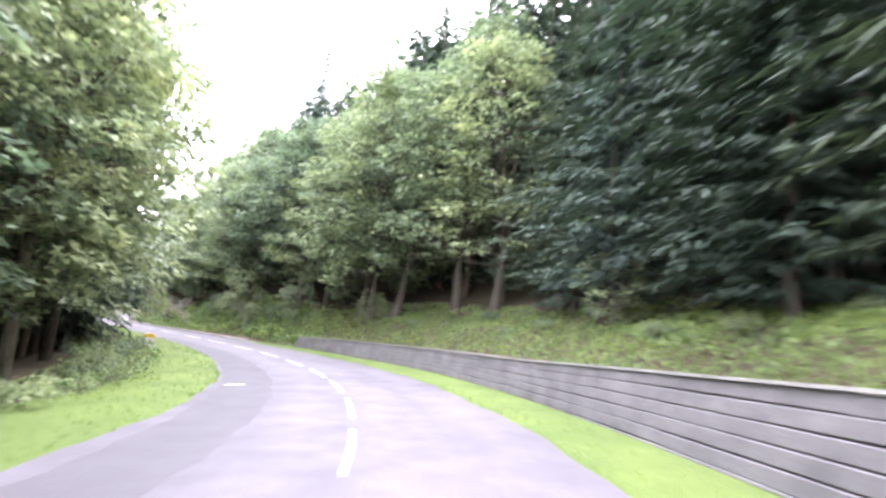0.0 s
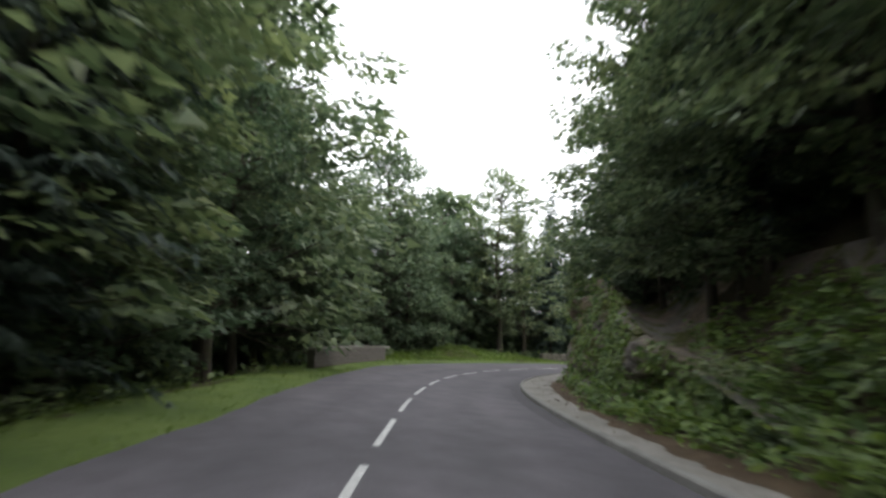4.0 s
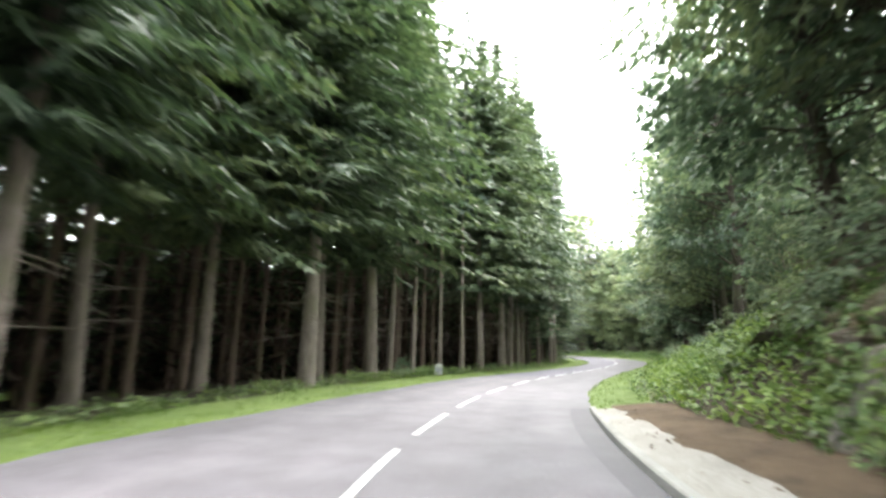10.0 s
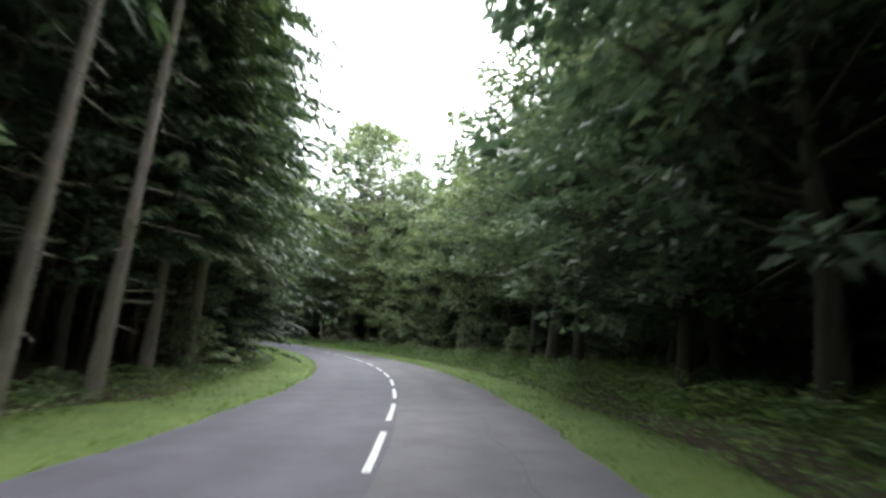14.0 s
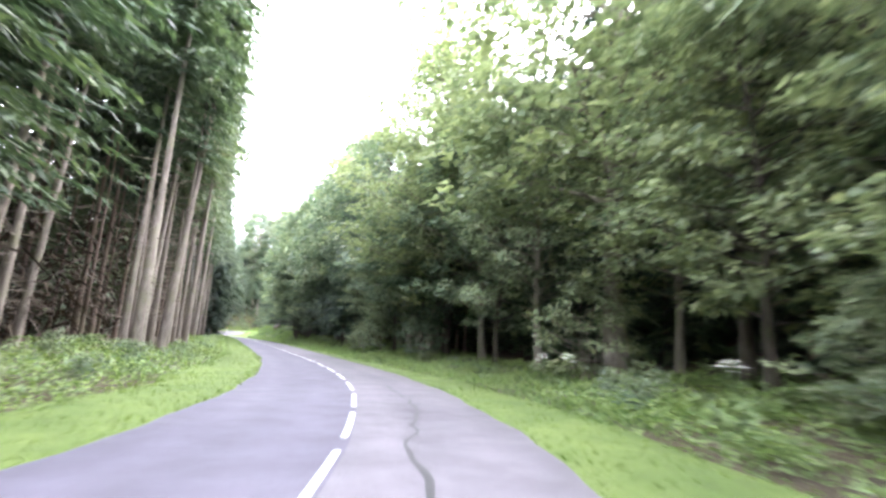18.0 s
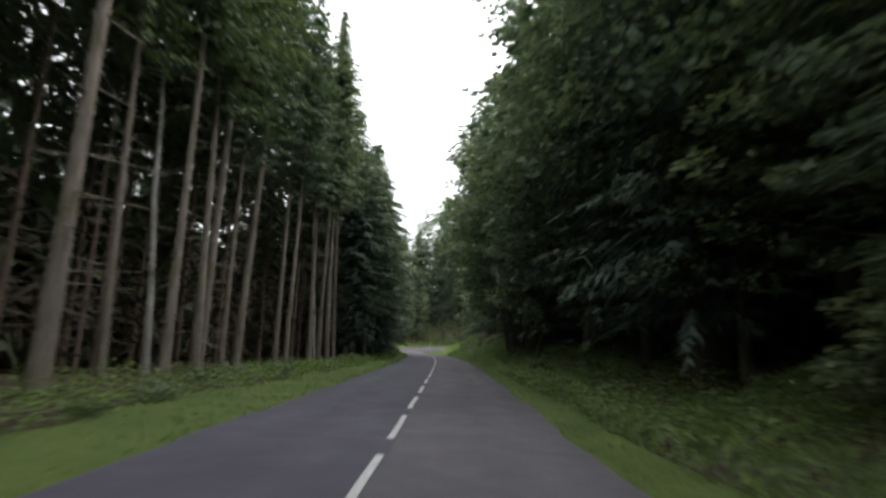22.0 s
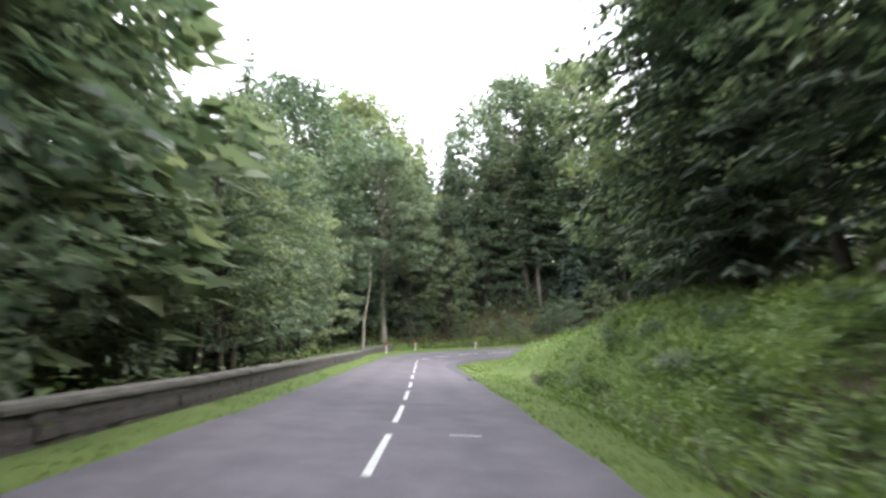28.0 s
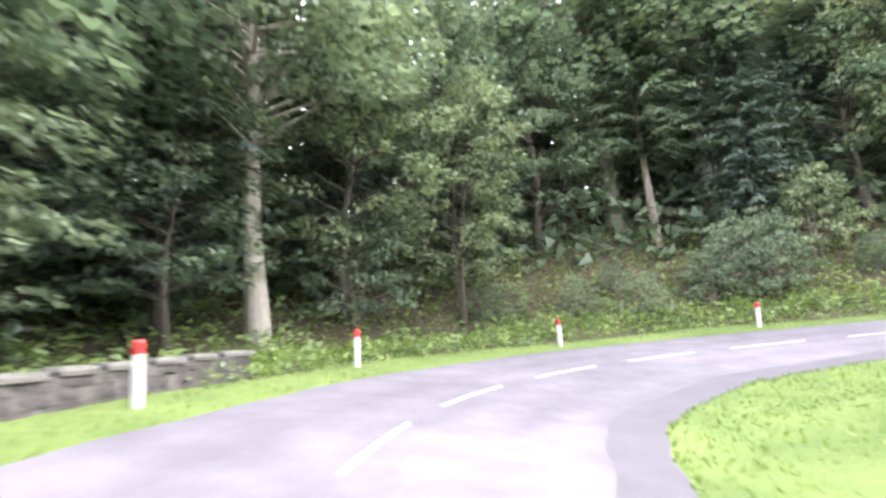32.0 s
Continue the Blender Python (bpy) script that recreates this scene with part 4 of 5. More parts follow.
# single trees that stand out
kind_of("old", "maple_tree", "big maple with a thick pale trunk behind the marker posts", "tree", lambda k: broad_meshes(210, 27, 8.5, 6.6, 210, 100, 0.36, 0.1, 1, 1.3, 3), "bark_pale", "leaf_pale", 1)
kind_of("snag", "dead_tree", "bare leaning dead trunk beside the parapet", "tree", lambda k: broad_meshes(215, 12, 9, 0.8, 4, 6, 0.2, 0.8, 1, 0.9), "bark_pale", "leaf", 1)
kind_of("young", "ash_tree", "slender forked ash with yellow-green mossy bark", "tree", lambda k: broad_meshes(222, 15, 7, 2.6, 50, 34, 0.3, 0.6, 2, 0.8), "bark_moss", "leaf", 1)
kind_of("bare", "spruce_tree", "bleached bare spruce trunk among the living ones", "tree", lambda k: spruce_meshes(230, 27, 20, 1.6, 8, 5, 5, 70, 0.5, 1, 1.0), "bark_pale", "needle", 1)
plant("old", 17.0, 363.2, 1.0, 40, (2, -2))
plant("snag", 18.6, 347.4, 1.0, 10, (-4, 6), clear=3.5)
plant("young", 23.7, 273.8, 1.0, 80)
plant("fir", -49.6, 105.7, 0.9, 20)
plant("fir", -48.9, 107.6, 0.8, 140)


def stand(key, places, clear=5.0):
    """Single plants at stations and offsets: station, offset, size, tilt outwards in degrees."""
    for s, u, k, tip in places:
        x, y, h = spot(s, u)
        side = -1 if u > 0 else 1
        plant(key, x, y, k, 77 * k + 13 * s, (-tip * side * math.sin(h), tip * side * math.cos(h)), clear=clear)


for hx, hy, hs in ((41.0, 374.6, 1.3), (34.5, 372.0, 0.85), (47.0, 377.0, 1.05), (27.5, 372.0, 0.6)):
    plant("hazel", hx, hy, hs, 50 * hs)
stand("tall", ((12.5, 14.5, 0.95, -6), (253, -8.3, 1.0, 0), (311.5, -8.6, 1.0, 1), (270.5, -10.0, 1.05, 0), (264.9, -8.3, 1.0, 0)))
stand("pole", ((50.8, -6.6, 0.6, 9), (54, -6.9, 0.55, 3)))
stand("bare", ((254.5, -9.8, 1.0, 2), (322, -10.3, 0.9, 0)))
stand("birch", ((289, -9.8, 1.0, 2), (311, -9.6, 1.0, 1), (118, -10.2, 0.6, 0), (203, -8.4, 0.8, 7), (166, 9.2, 0.8, 2), (172, 10.0, 0.85, 0)))
stand("fir", ((52, 12.6, 1.4, 0), (287, 8.8, 1.25, 0), (292, 9.2, 1.3, 0), (334, -7.2, 1.1, 0), (340, -7.6, 1.05, 0)))
stand("giant", ((241, 12.6, 1.05, 0), (262, 11.5, 0.95, 0)))
stand("hazel", ((112, -9.9, 0.55, 0), (117, -8.8, 0.65, 0), (146, -7.6, 0.35, 0), (351, -8.4, 0.5, 0), (418.5, -9.4, 0.75, 3), (423.5, -9.0, 1.0, 4), (426, -9.6, 0.9, 3), (60, -7.2, 0.5, 0), (228, 9.6, 0.95, 3), (222, 10.4, 1.1, 0), (276, 8.6, 0.9, 3), (280, 9.4, 1.05, 2), (272, 9.8, 0.9, 0),
                (123.5, 8.4, 0.5, 0), (126, 8.0, 0.45, 0), (128.5, 7.8, 0.5, 0), (131, 7.6, 0.4, 0), (125, 10.0, 0.6, 0), (129, 9.8, 0.6, 0), (45, 7.4, 0.5, 2), (47.5, 6.9, 0.6, 3), (50, 7.3, 0.8, 2), (53, 7.6, 0.75, 0), (56, 7.8, 0.7, 0), (43, 8.2, 0.7, 0)))
stand("beech", ((119, 11.0, 1.05, 0), (125, 11.2, 1.15, 3), (130, 11.4, 1.2, 5), (64, -9.6, 1.0, 0), (59, -9.8, 1.0, 0), (181, 9.0, 1.15, 0), (187, 9.4, 1.2, 0)))
stand("roof", ((316, 8.2, 0.95, 8), (322, 8.6, 1.0, 6), (328, 9.0, 1.0, 3)))
stand("bright", ((226, 10.4, 0.85, 3), (232, 11.0, 0.8, 0), (138, 10.6, 1.3, 0), (270, 10.4, 0.75, 2), (264, 11.0, 0.8, 0), (279, 10.2, 0.8, 2), (286, 9.8, 0.8, 0), (165, 9.6, 1.3, 0), (309, 7.6, 1.05, 10), (313, 8.0, 1.1, 9), (36, 9.6, 1.1, 4), (41, 9.8, 1.0, 4),
                 (402.0, -11.2, 0.95, 2), (411.0, -12.0, 1.05, 3), (414.5, -10.8, 0.95, 3)))
stand("airy", ((122, 10.2, 1.1, 11), (128, 9.8, 1.2, 10), (133, 9.6, 1.15, 9), (33, 10.2, 1.25, 5), (150, 9.8, 1.2, 0), (155, 10.4, 1.25, 0), (160, 9.4, 1.2, 0), (319, 7.4, 1.15, 14), (324, 7.8, 1.2, 11)))
stand("pale", ((169, 10.2, 1.3, 0),))

# shrubs and weeds along the edges of the wood
forest(R, -4, 44, 9.2, 11.0, 2.8, [("bush", 2), ("hazel", 2)], (0.5, 0.95), 264, 7.5)
forest(L, -6, 66, 6.9, 8.0, 3.4, [("bush", 2), ("weeds", 2)], (0.6, 1.1), 61, 5.6)
forest(L, 126, 184, 7.0, 8.0, 3.8, [("bush", 1), ("weeds", 3)], (0.5, 0.9), 62, 5.6)
forest(L, 184, 206, 6.8, 8.6, 2.2, [("bush", 3), ("weeds", 3), ("hazel", 1)], (0.5, 0.95), 162, 5.2)
forest(L, 206, 248, 6.8, 11.5, 2.3, [("bush", 3), ("weeds", 3), ("fern", 2)], (0.6, 1.1), 163, 5.6)
forest(L, 248, 354, 6.2, 8.0, 2.4, [("bush", 3), ("weeds", 3), ("fern", 2)], (0.55, 1.0), 63, 5.2)
forest(R, 40, 62, 5.9, 8.8, 1.7, [("bush", 4), ("weeds", 1), ("fern", 1)], (0.7, 1.3), 64, 5.0)
forest(R, 132, 168, 5.6, 8.5, 2.0, [("bush", 2), ("weeds", 2), ("fern", 2)], (0.6, 1.1), 65, 5.0)
forest(R, 168, 236, 6.4, 11.0, 1.9, [("bush", 1), ("weeds", 3), ("fern", 4)], (0.85, 1.35), 66, 5.7)
forest(R, 236, 280, 8.6, 10.8, 2.6, [("bush", 1), ("weeds", 2), ("fern", 2)], (0.7, 1.2), 76, 7.0)
forest(R, 280, 335, 5.6, 8.8, 2.2, [("bush", 1), ("weeds", 3), ("fern", 3)], (0.6, 1.1), 77, 4.9)
forest(R, 335, 372, 5.6, 9.8, 2.0, [("bush", 4), ("weeds", 2)], (0.7, 1.3), 67, 5.0)
forest(L, 408, 445, 6.0, 8.5, 2.6, [("bush", 1), ("weeds", 3)], (0.6, 1.0), 68, 5.0)
forest(L, 72, 126, 9.4, 11.5, 3.2, [("bush", 2), ("weeds", 1)], (0.7, 1.2), 69, 7.0)
forest(R, 64, 126, 8.0, 9.5, 2.6, [("bush", 2)], (0.6, 1.0), 70, 6.0)


# ---- walls of stone beside the road ----
def stone_block(seed, bulge=0.035):
    """A rough-hewn unit block, 26 corners pushed about."""
    rng = random.Random(seed)
    bm = bmesh.new()
    bmesh.ops.create_cube(bm, size=1.0)
    bmesh.ops.subdivide_edges(bm, edges=bm.edges[:], cuts=1, use_grid_fill=True)
    for v in bm.verts:
        corner = sum(abs(c) > 0.4 for c in v.co)
        v.co *= 1.0 - (0.05 if corner == 3 else 0.02 if corner == 2 else -0.03)
        v.co += Vector([rng.uniform(-bulge, bulge) for _ in range(3)])
    me = bpy.data.meshes.new("stone")
    bm.to_mesh(me)
    bm.free()
    return me


STONES = [stone_block(k) for k in range(8)]
CAPS = [stone_block(40 + k, 0.015) for k in range(4)]
SHADED_STONES, DARK_CAPS = [k.copy() for k in STONES], [k.copy() for k in CAPS]
for group, mat in ((STONES, "wall_stone"), (CAPS, "cap_stone"), (SHADED_STONES, "shaded_stone"), (DARK_CAPS, "lichen_stone")):
    for k in group:
        k.materials.append(M[mat])


def place_piece(name, me, parent, s, u, z, length, deep, high, yaw=0.0, tip=0.0):
    x, y, h = spot(s, u)
    ob = new(name, me)
    ob.parent = parent
    ob.matrix_basis = Matrix.Translation((x, y, z)) @ Euler((0, radians(tip), h + yaw)).to_matrix().to_4x4() @ Matrix.Diagonal((deep, length, high, 1))
    return ob


def stone_wall(s0, s1, line, label, seed, high=0.75, stones=STONES, caps=CAPS):
    """A rubble wall with a cap, its face towards the road; line(s) gives its offset."""
    rng = random.Random(seed)
    wall = tagged(new("stone_wall"), label, "wall", kind="structure")
    n = int((s1 - s0) / 0.5) + 1
    verts, faces = [], []
    for i in range(n):
        s = s0 + (s1 - s0) * i / (n - 1)
        for du, dz in ((0.17, -0.4), (0.17, high - 0.02), (-0.17, high - 0.02), (-0.17, -1.2)):
            x, y, h = spot(s, line(s) + du)
            verts.append((x, y, deck(s, line(s)) + dz))
    for i in range(n - 1):
        for k in range(3):
            a = i * 4 + k
            faces.append((a, a + 1, a + 5, a + 4))
    faces += [(0, 1, 2, 3), tuple(4 * (n - 1) + k for k in (3, 2, 1, 0))]
    link_mesh("core", mesh_of("core", verts, faces), M["mortar"], wall)
    made, z = 0, -0.12
    while z < high - 0.05:
        tall = min(rng.uniform(0.15, 0.3), high - z)
        s = s0
        while s < s1:
            ln = min(rng.uniform(0.22, 0.75), s1 - s + 0.02)
            place_piece("stone", rng.choice(stones), wall, s + ln / 2, line(s + ln / 2) + 0.1, deck(s, line(s)) + z + tall / 2, ln - 0.004, 0.19 + rng.uniform(-0.03, 0.03), tall - 0.002, rng.uniform(-0.05, 0.05), rng.uniform(-3, 3))
            s, made = s + ln, made + 1
        z += tall
    s = s0 - 0.05
    while s < s1:
        ln = rng.uniform(0.7, 1.15)
        place_piece("cap_stone", rng.choice(caps), wall, s + ln / 2, line(s + ln / 2), deck(s, line(s)) + high + 0.06, ln - 0.01, 0.48, 0.15, rng.uniform(-0.02, 0.02), rng.uniform(-1, 1))
        s += ln
    return wall


def wall_one(s):
    return float(np.interp(s, [68, 74, 80, 85], [-5.6, -6.0, -6.5, -7.2]))


def wall_two(s):
    return float(np.interp(s, [103, 110, 118, 124], [-9.5, -8.8, -7.4, -6.1]))


def wall_three(s):
    return float(np.interp(s, [354, 370, 392, 402, 410], [-4.75, -4.85, -5.0, -5.5, -6.4]))


stone_wall(73.5, 83.5, wall_one, "low rubble wall of brown stone with a flat grey cap above the valley", 3, 0.9)
stone_wall(103.2, 123.2, wall_two, "low grey stone parapet with a broad cap beside the grass", 4, 0.7)
stone_wall(354.5, 405.5, wall_three, "long low stone parapet with its shadow put into the stone colour and a lichen-grey cap", 5, 0.56, SHADED_STONES, DARK_CAPS)


# ---- retaining wall of concrete beams at the foot of the bank ----
def retaining_wall(s0, s1):
    wall = tagged(new("retaining_wall"), "grey retaining wall of stacked concrete beams below a grassy bank", "wall", kind="structure")
    rng = random.Random(9)

    def tall(s):
        return float(np.interp(s, [-24, 0, 5, 10, 15, 30, 37], [1.4, 1.4, 1.34, 1.25, 1.13, 1.0, 0.82]))
    verts, faces, n = [], [], int((s1 - s0) / 1.0) + 1
    for i in range(n):
        s = s0 + (s1 - s0) * i / (n - 1)
        for u, z in ((5.3, -0.3), (5.5, tall(s) - 0.04), (6.8, tall(s) + 0.1)):
            x, y, h = spot(s, u)
            verts.append((x, y, deck(s, 4.5) + z))
    for i in range(n - 1):
        for k in range(2):
            a = i * 3 + k
            faces.append((a, a + 1, a + 4, a + 3))
    faces += [(0, 1, 2), (3 * n - 1, 3 * n - 2, 3 * n - 3)]
    link_mesh("backing", mesh_of("backing", verts, faces), M["earth"], wall)
    courses, length = 6, 3.05
    # pale strips added for the lit top face of the upper beams
    s = s0
    while s < s1 - 0.2:
        ln, vs = min(2.0, s1 - s), []
        for q in range(3):
            ss = s + 0.01 + (ln - 0.02) * q / 2
            for du, dz in ((0.1, 0.0), (0.1, 0.045), (0.42, 0.05), (0.42, 0.0)):
                x, y, h = spot(ss, 5.0 + du)
                vs.append((x, y, deck(ss, 4.5) + tall(ss) - 0.006 + dz))
        fs = [(4 * q + k, 4 * q + (k + 1) % 4, 4 * q + 4 + (k + 1) % 4, 4 * q + 4 + k) for q in range(2) for k in range(4)]
        link_mesh("lit_top", mesh_of("lit_top", vs, fs + [(3, 2, 1, 0), (8, 9, 10, 11)]), M["kerb"], wall)
        s += ln
    for c in range(courses):
        s = s0 - (c % 2) * length / 2
        while s < s1 - 0.2:
            ln = min(length, s1 - s)
            back, jit = 0.03 * c + rng.uniform(-0.008, 0.008), rng.uniform(-0.006, 0.006)
            rows, vs, fs = 4, [], []
            prof = [(0.0, 0.014), (0.0, 0.186), (0.014, 0.2), (0.26, 0.2), (0.26, 0.0), (0.016, 0.0)]
            for q in range(rows):
                ss = s + 0.004 + (ln - 0.008) * q / (rows - 1)
                for du, dz in prof:
                    x, y, h = spot(ss, 5.0 + back + du)
                    pitch = (tall(ss) + 0.1) / courses
                    vs.append((x, y, deck(ss, 4.5) - 0.1 + pitch * c + dz * pitch / 0.213 + jit + 0.004 * math.sin(ss * 5 + c)))
            for q in range(rows - 1):
                for k in range(6):
                    p, r = q * 6 + k, q * 6 + (k + 1) % 6
                    fs.append((p, r, r + 6, p + 6))
            fs += [(5, 4, 3, 2, 1, 0), tuple(6 * (rows - 1) + k for k in range(6))]
            link_mesh("beam", mesh_of("beam", vs, fs), M["beam"], wall)
            s += ln
    return wall


retaining_wall(-24, 37)


# ---- kerb and concrete apron at the foot of the rock ----
def kerb_and_apron():
    kerb = tagged(new("kerb"), "worn pale concrete kerb on the inside of the bend", "kerb", kind="structure")
    rng = random.Random(12)
    s = 40.0
    while s < 134:
        ln = 1.0
        prof = [(0.0, -0.05), (0.02, 0.11), (0.05, 0.135), (0.17, 0.14), (0.17, -0.05)]
        verts, faces = [], []
        fade = min(1.0, (s - 39) / 4, (135 - s) / 4)
        for q in range(3):
            ss = s + 0.006 + (ln - 0.012) * q / 2
            for du, dz in prof:
                x, y, h = spot(ss, half_right(ss) + du)
                verts.append((x, y, deck(ss, half_right(ss)) + (dz * fade if dz > 0 else dz) + rng.uniform(-0.003, 0.003)))
        for q in range(2):
            for k in range(4):
                a = q * 5 + k
                faces.append((a, a + 1, a + 6, a + 5))
        faces += [(4, 3, 2, 1, 0), (10, 11, 12, 13, 14)]
        link_mesh("kerb_stone", mesh_of("kerb_stone", verts, faces), M["kerb"], kerb)
        s += ln

    def edge(s, k):
        a = half_right(s) + 0.17
        w = float(np.interp(s, [44, 60, 74, 90, 118, 134], [0.35, 0.6, 1.5, 1.75, 1.8, 0.5]))
        ragged = 0.16 * math.sin(s * 1.7) + 0.12 * math.sin(s * 3.9 + 1) + 0.08 * math.sin(s * 7.7)
        return a + w * (0, 0.35, 0.7, 1.0)[k] - (0.07 if k == 0 else 0) + (ragged if k == 3 else 0)
    ap = ribbon("pavement", 42, 133, [0.0] * 4, M["pavement"], [0.1, 0.13, 0.14, 0.12], 0.25, edge)
    tagged(ap, "cracked pale concrete apron strewn with leaves at the foot of the rock", "pavement", kind="structure")
    base = ribbon("litter_strip", 42, 134, [0.0, 0.0, 0.0], M["litter"], [0.1, 0.2, 0.25], 0.5, lambda s, k: edge(s, 2) + (0, 0.9, 2.0)[k])
    tagged(base, "strip of brown leaf litter and soil below the rock", "soil", kind="structure")
    gut = ribbon("gutter", 62, 134, [0.0, 0.0], M["patch"], 0.004, 0.5, lambda s, k: half_right(s) - (0.42 + 0.1 * math.sin(s * 0.3), 0.0)[k])
    tagged(gut, "darker asphalt strip along the kerb", "gutter", kind="structure")


kerb_and_apron()


# ---- the rock face ----
def rock_face():
    cols, rows = 400, 44
    s0, s1 = 58.0, 135.0
    verts, faces = [], []
    for i in range(cols):
        s = s0 + (s1 - s0) * i / (cols - 1)
        top = float(np.interp(s, [58, 66, 74, 84, 96, 106, 116, 122, 128, 135], [0.6, 2.6, 5.2, 6.4, 7.0, 8.8, 8.4, 6.6, 4.2, 0.5]))
        foot = float(np.interp(s, [58, 74, 92, 112, 135], [5.9, 6.0, 5.9, 6.0, 6.4]))
        for j in range(rows):
            f = j / (rows - 1)
            if f < 0.86:
                z = top * f / 0.86 - 0.3 * (1 - f)
                lean = float(np.interp(s, [58, 80, 100, 118, 130], [0.5, 0.16, 0.3, 0.4, 0.55]))
                u = foot + z * lean
                p = Vector((s * 0.55, z * 0.5, 3.1))
                p = p + 0.25 * Vector((noise.noise(p * 1.7), noise.noise(p * 1.7 + Vector((5, 3, 1))), 0))
                blocky, near_b = noise.voronoi(p * 1.1)
                q, near_q = noise.voronoi(p * 2.9)
                db, dq = p * 1.1 - near_b[0], p * 2.9 - near_q[0]
                face = 0.9 * noise.noise(near_b[0] * 2.3) + 0.9 * (db.x * noise.noise(near_b[0] * 3.1) + db.y * noise.noise(near_b[0] * 4.3))
                face += 0.32 * noise.noise(near_q[0] * 2.7) + 0.4 * (dq.x * noise.noise(near_q[0] * 3.7) + dq.y * noise.noise(near_q[0] * 5.1))
                crack = max(0.0, 1 - 7 * (blocky[1] - blocky[0])) * 0.45 + max(0.0, 1 - 6 * (q[1] - q[0])) * 0.16
                u += face + crack + 0.12 * noise.noise(Vector((s * 2.2, z * 2.4, 3))) + 0.7 * noise.noise(Vector((s * 0.16, z * 0.3, 7)))
                u = max(u, 5.3 + 0.05 * z)
            else:
                g = (f - 0.86) / 0.14
                u = foot + top * 0.35 + g * 3.4
                z = top * (1 - g) + (float(land_z(s, u)) - deck(s, 5.5) + 0.02) * g if g > 0.05 else top
            x, y, h = spot(s, u)
            verts.append((x, y, deck(s, 5.5) + z))
    for i in range(cols - 1):
        for j in range(rows - 1):
            a = i * rows + j
            faces.append((a, a + rows, a + rows + 1, a + 1))
    ob = link_mesh("rock_face", mesh_of("rock_face", verts, faces), M["rockmoss"])
    # ivy and small plants rooted in the rock, thickest near its foot and its top
    rng = np.random.default_rng(77)
    v = np.array(verts).reshape(cols, rows, 3)
    spots_at, heads_at = [], []
    for i in range(cols):
        for j in range(rows - 6):
            s, f = s0 + (s1 - s0) * i / (cols - 1), j / rows
            k = noise.noise(Vector((s * 0.35, f * 3.2, 11))) + (0.35 if f < 0.16 else 0) + (0.3 if f > 0.7 else 0) + float(np.interp(s, [60, 74, 88, 100, 118, 126], [0.5, 0.3, 0.22, -0.02, -0.05, 0.4]))
            if k > 0.12:
                h = float(np.interp(s, RS, RH))
                for q in range(int(1.5 + 4 * min(k, 0.6))):
                    spots_at.append(v[i, j] + rng.normal(0, 0.12, 3) - 0.08 * np.array([math.cos(h), math.sin(h), 0]))
                    heads_at.append(np.array([-math.cos(h), -math.sin(h), -0.5]) + rng.normal(0, 0.8, 3))
    lv, lf = leaves(np.array(spots_at), np.array(heads_at), 0.17, 0.13, rng, 0.3, 3)
    tagged(link_mesh("rock_ivy", leaf_mesh("rock_ivy", lv, lf), M["weed"]), "ivy and small ferns growing out of the rock", "ivy", kind="stuff")
    return tagged(ob, "steep rugged grey-brown rock cutting with moss and ivy patches", "rock", kind="structure")


rock_face()


# ---- marker posts and milestones ----
def lathe(profile, sides=14, flat=1.0):
    bm = bmesh.new()
    rings = []
    for r, z in profile:
        rings.append([bm.verts.new((math.cos(6.28319 * k / sides) * r, math.sin(6.28319 * k / sides) * r * flat, z)) for k in range(sides)])
    for a, b in zip(rings, rings[1:]):
        for k in range(sides):
            bm.faces.new((a[k], a[(k + 1) % sides], b[(k + 1) % sides], b[k]))
    bm.faces.new(list(reversed(rings[0])))
    bm.faces.new(rings[-1])
    return bm


def marker_posts():
    ob = tagged(new("marker_post"), "white marker post with a red cap on the roadside grass", "marker post", "marker posts round the bend")
    post = part("post", lathe([(0.1, -0.25), (0.1, 0.0), (0.098, 0.95), (0.1, 0.96)]), M["post_white"], ob, smooth=False)
    part("cap", lathe([(0.102, 0.95), (0.102, 1.16), (0.085, 1.2), (0.02, 1.21)]), M["post_red"], ob, "bright red reflective cap")
    part("band", lathe([(0.104, 0.93), (0.104, 0.952)]), M["post_white"], ob)
    places = [(402.2, -4.45), (407.9, -4.8), (415.1, -4.15), (423.2, -4.35), (431.0, -4.4), (439.0, -4.4)]
    for i, (s, u) in enumerate(places):
        x, y, h = spot(s, u)
        m = Matrix.Translation((x, y, float(land_z(s, u)) - 0.02)) @ Euler((radians((-1) ** i * 1.2), radians(0.8 * i - 1.5), h)).to_matrix().to_4x4()
        if i == 0:
            ob.matrix_basis = m
        else:
            copy_thing(ob, m)


marker_posts()


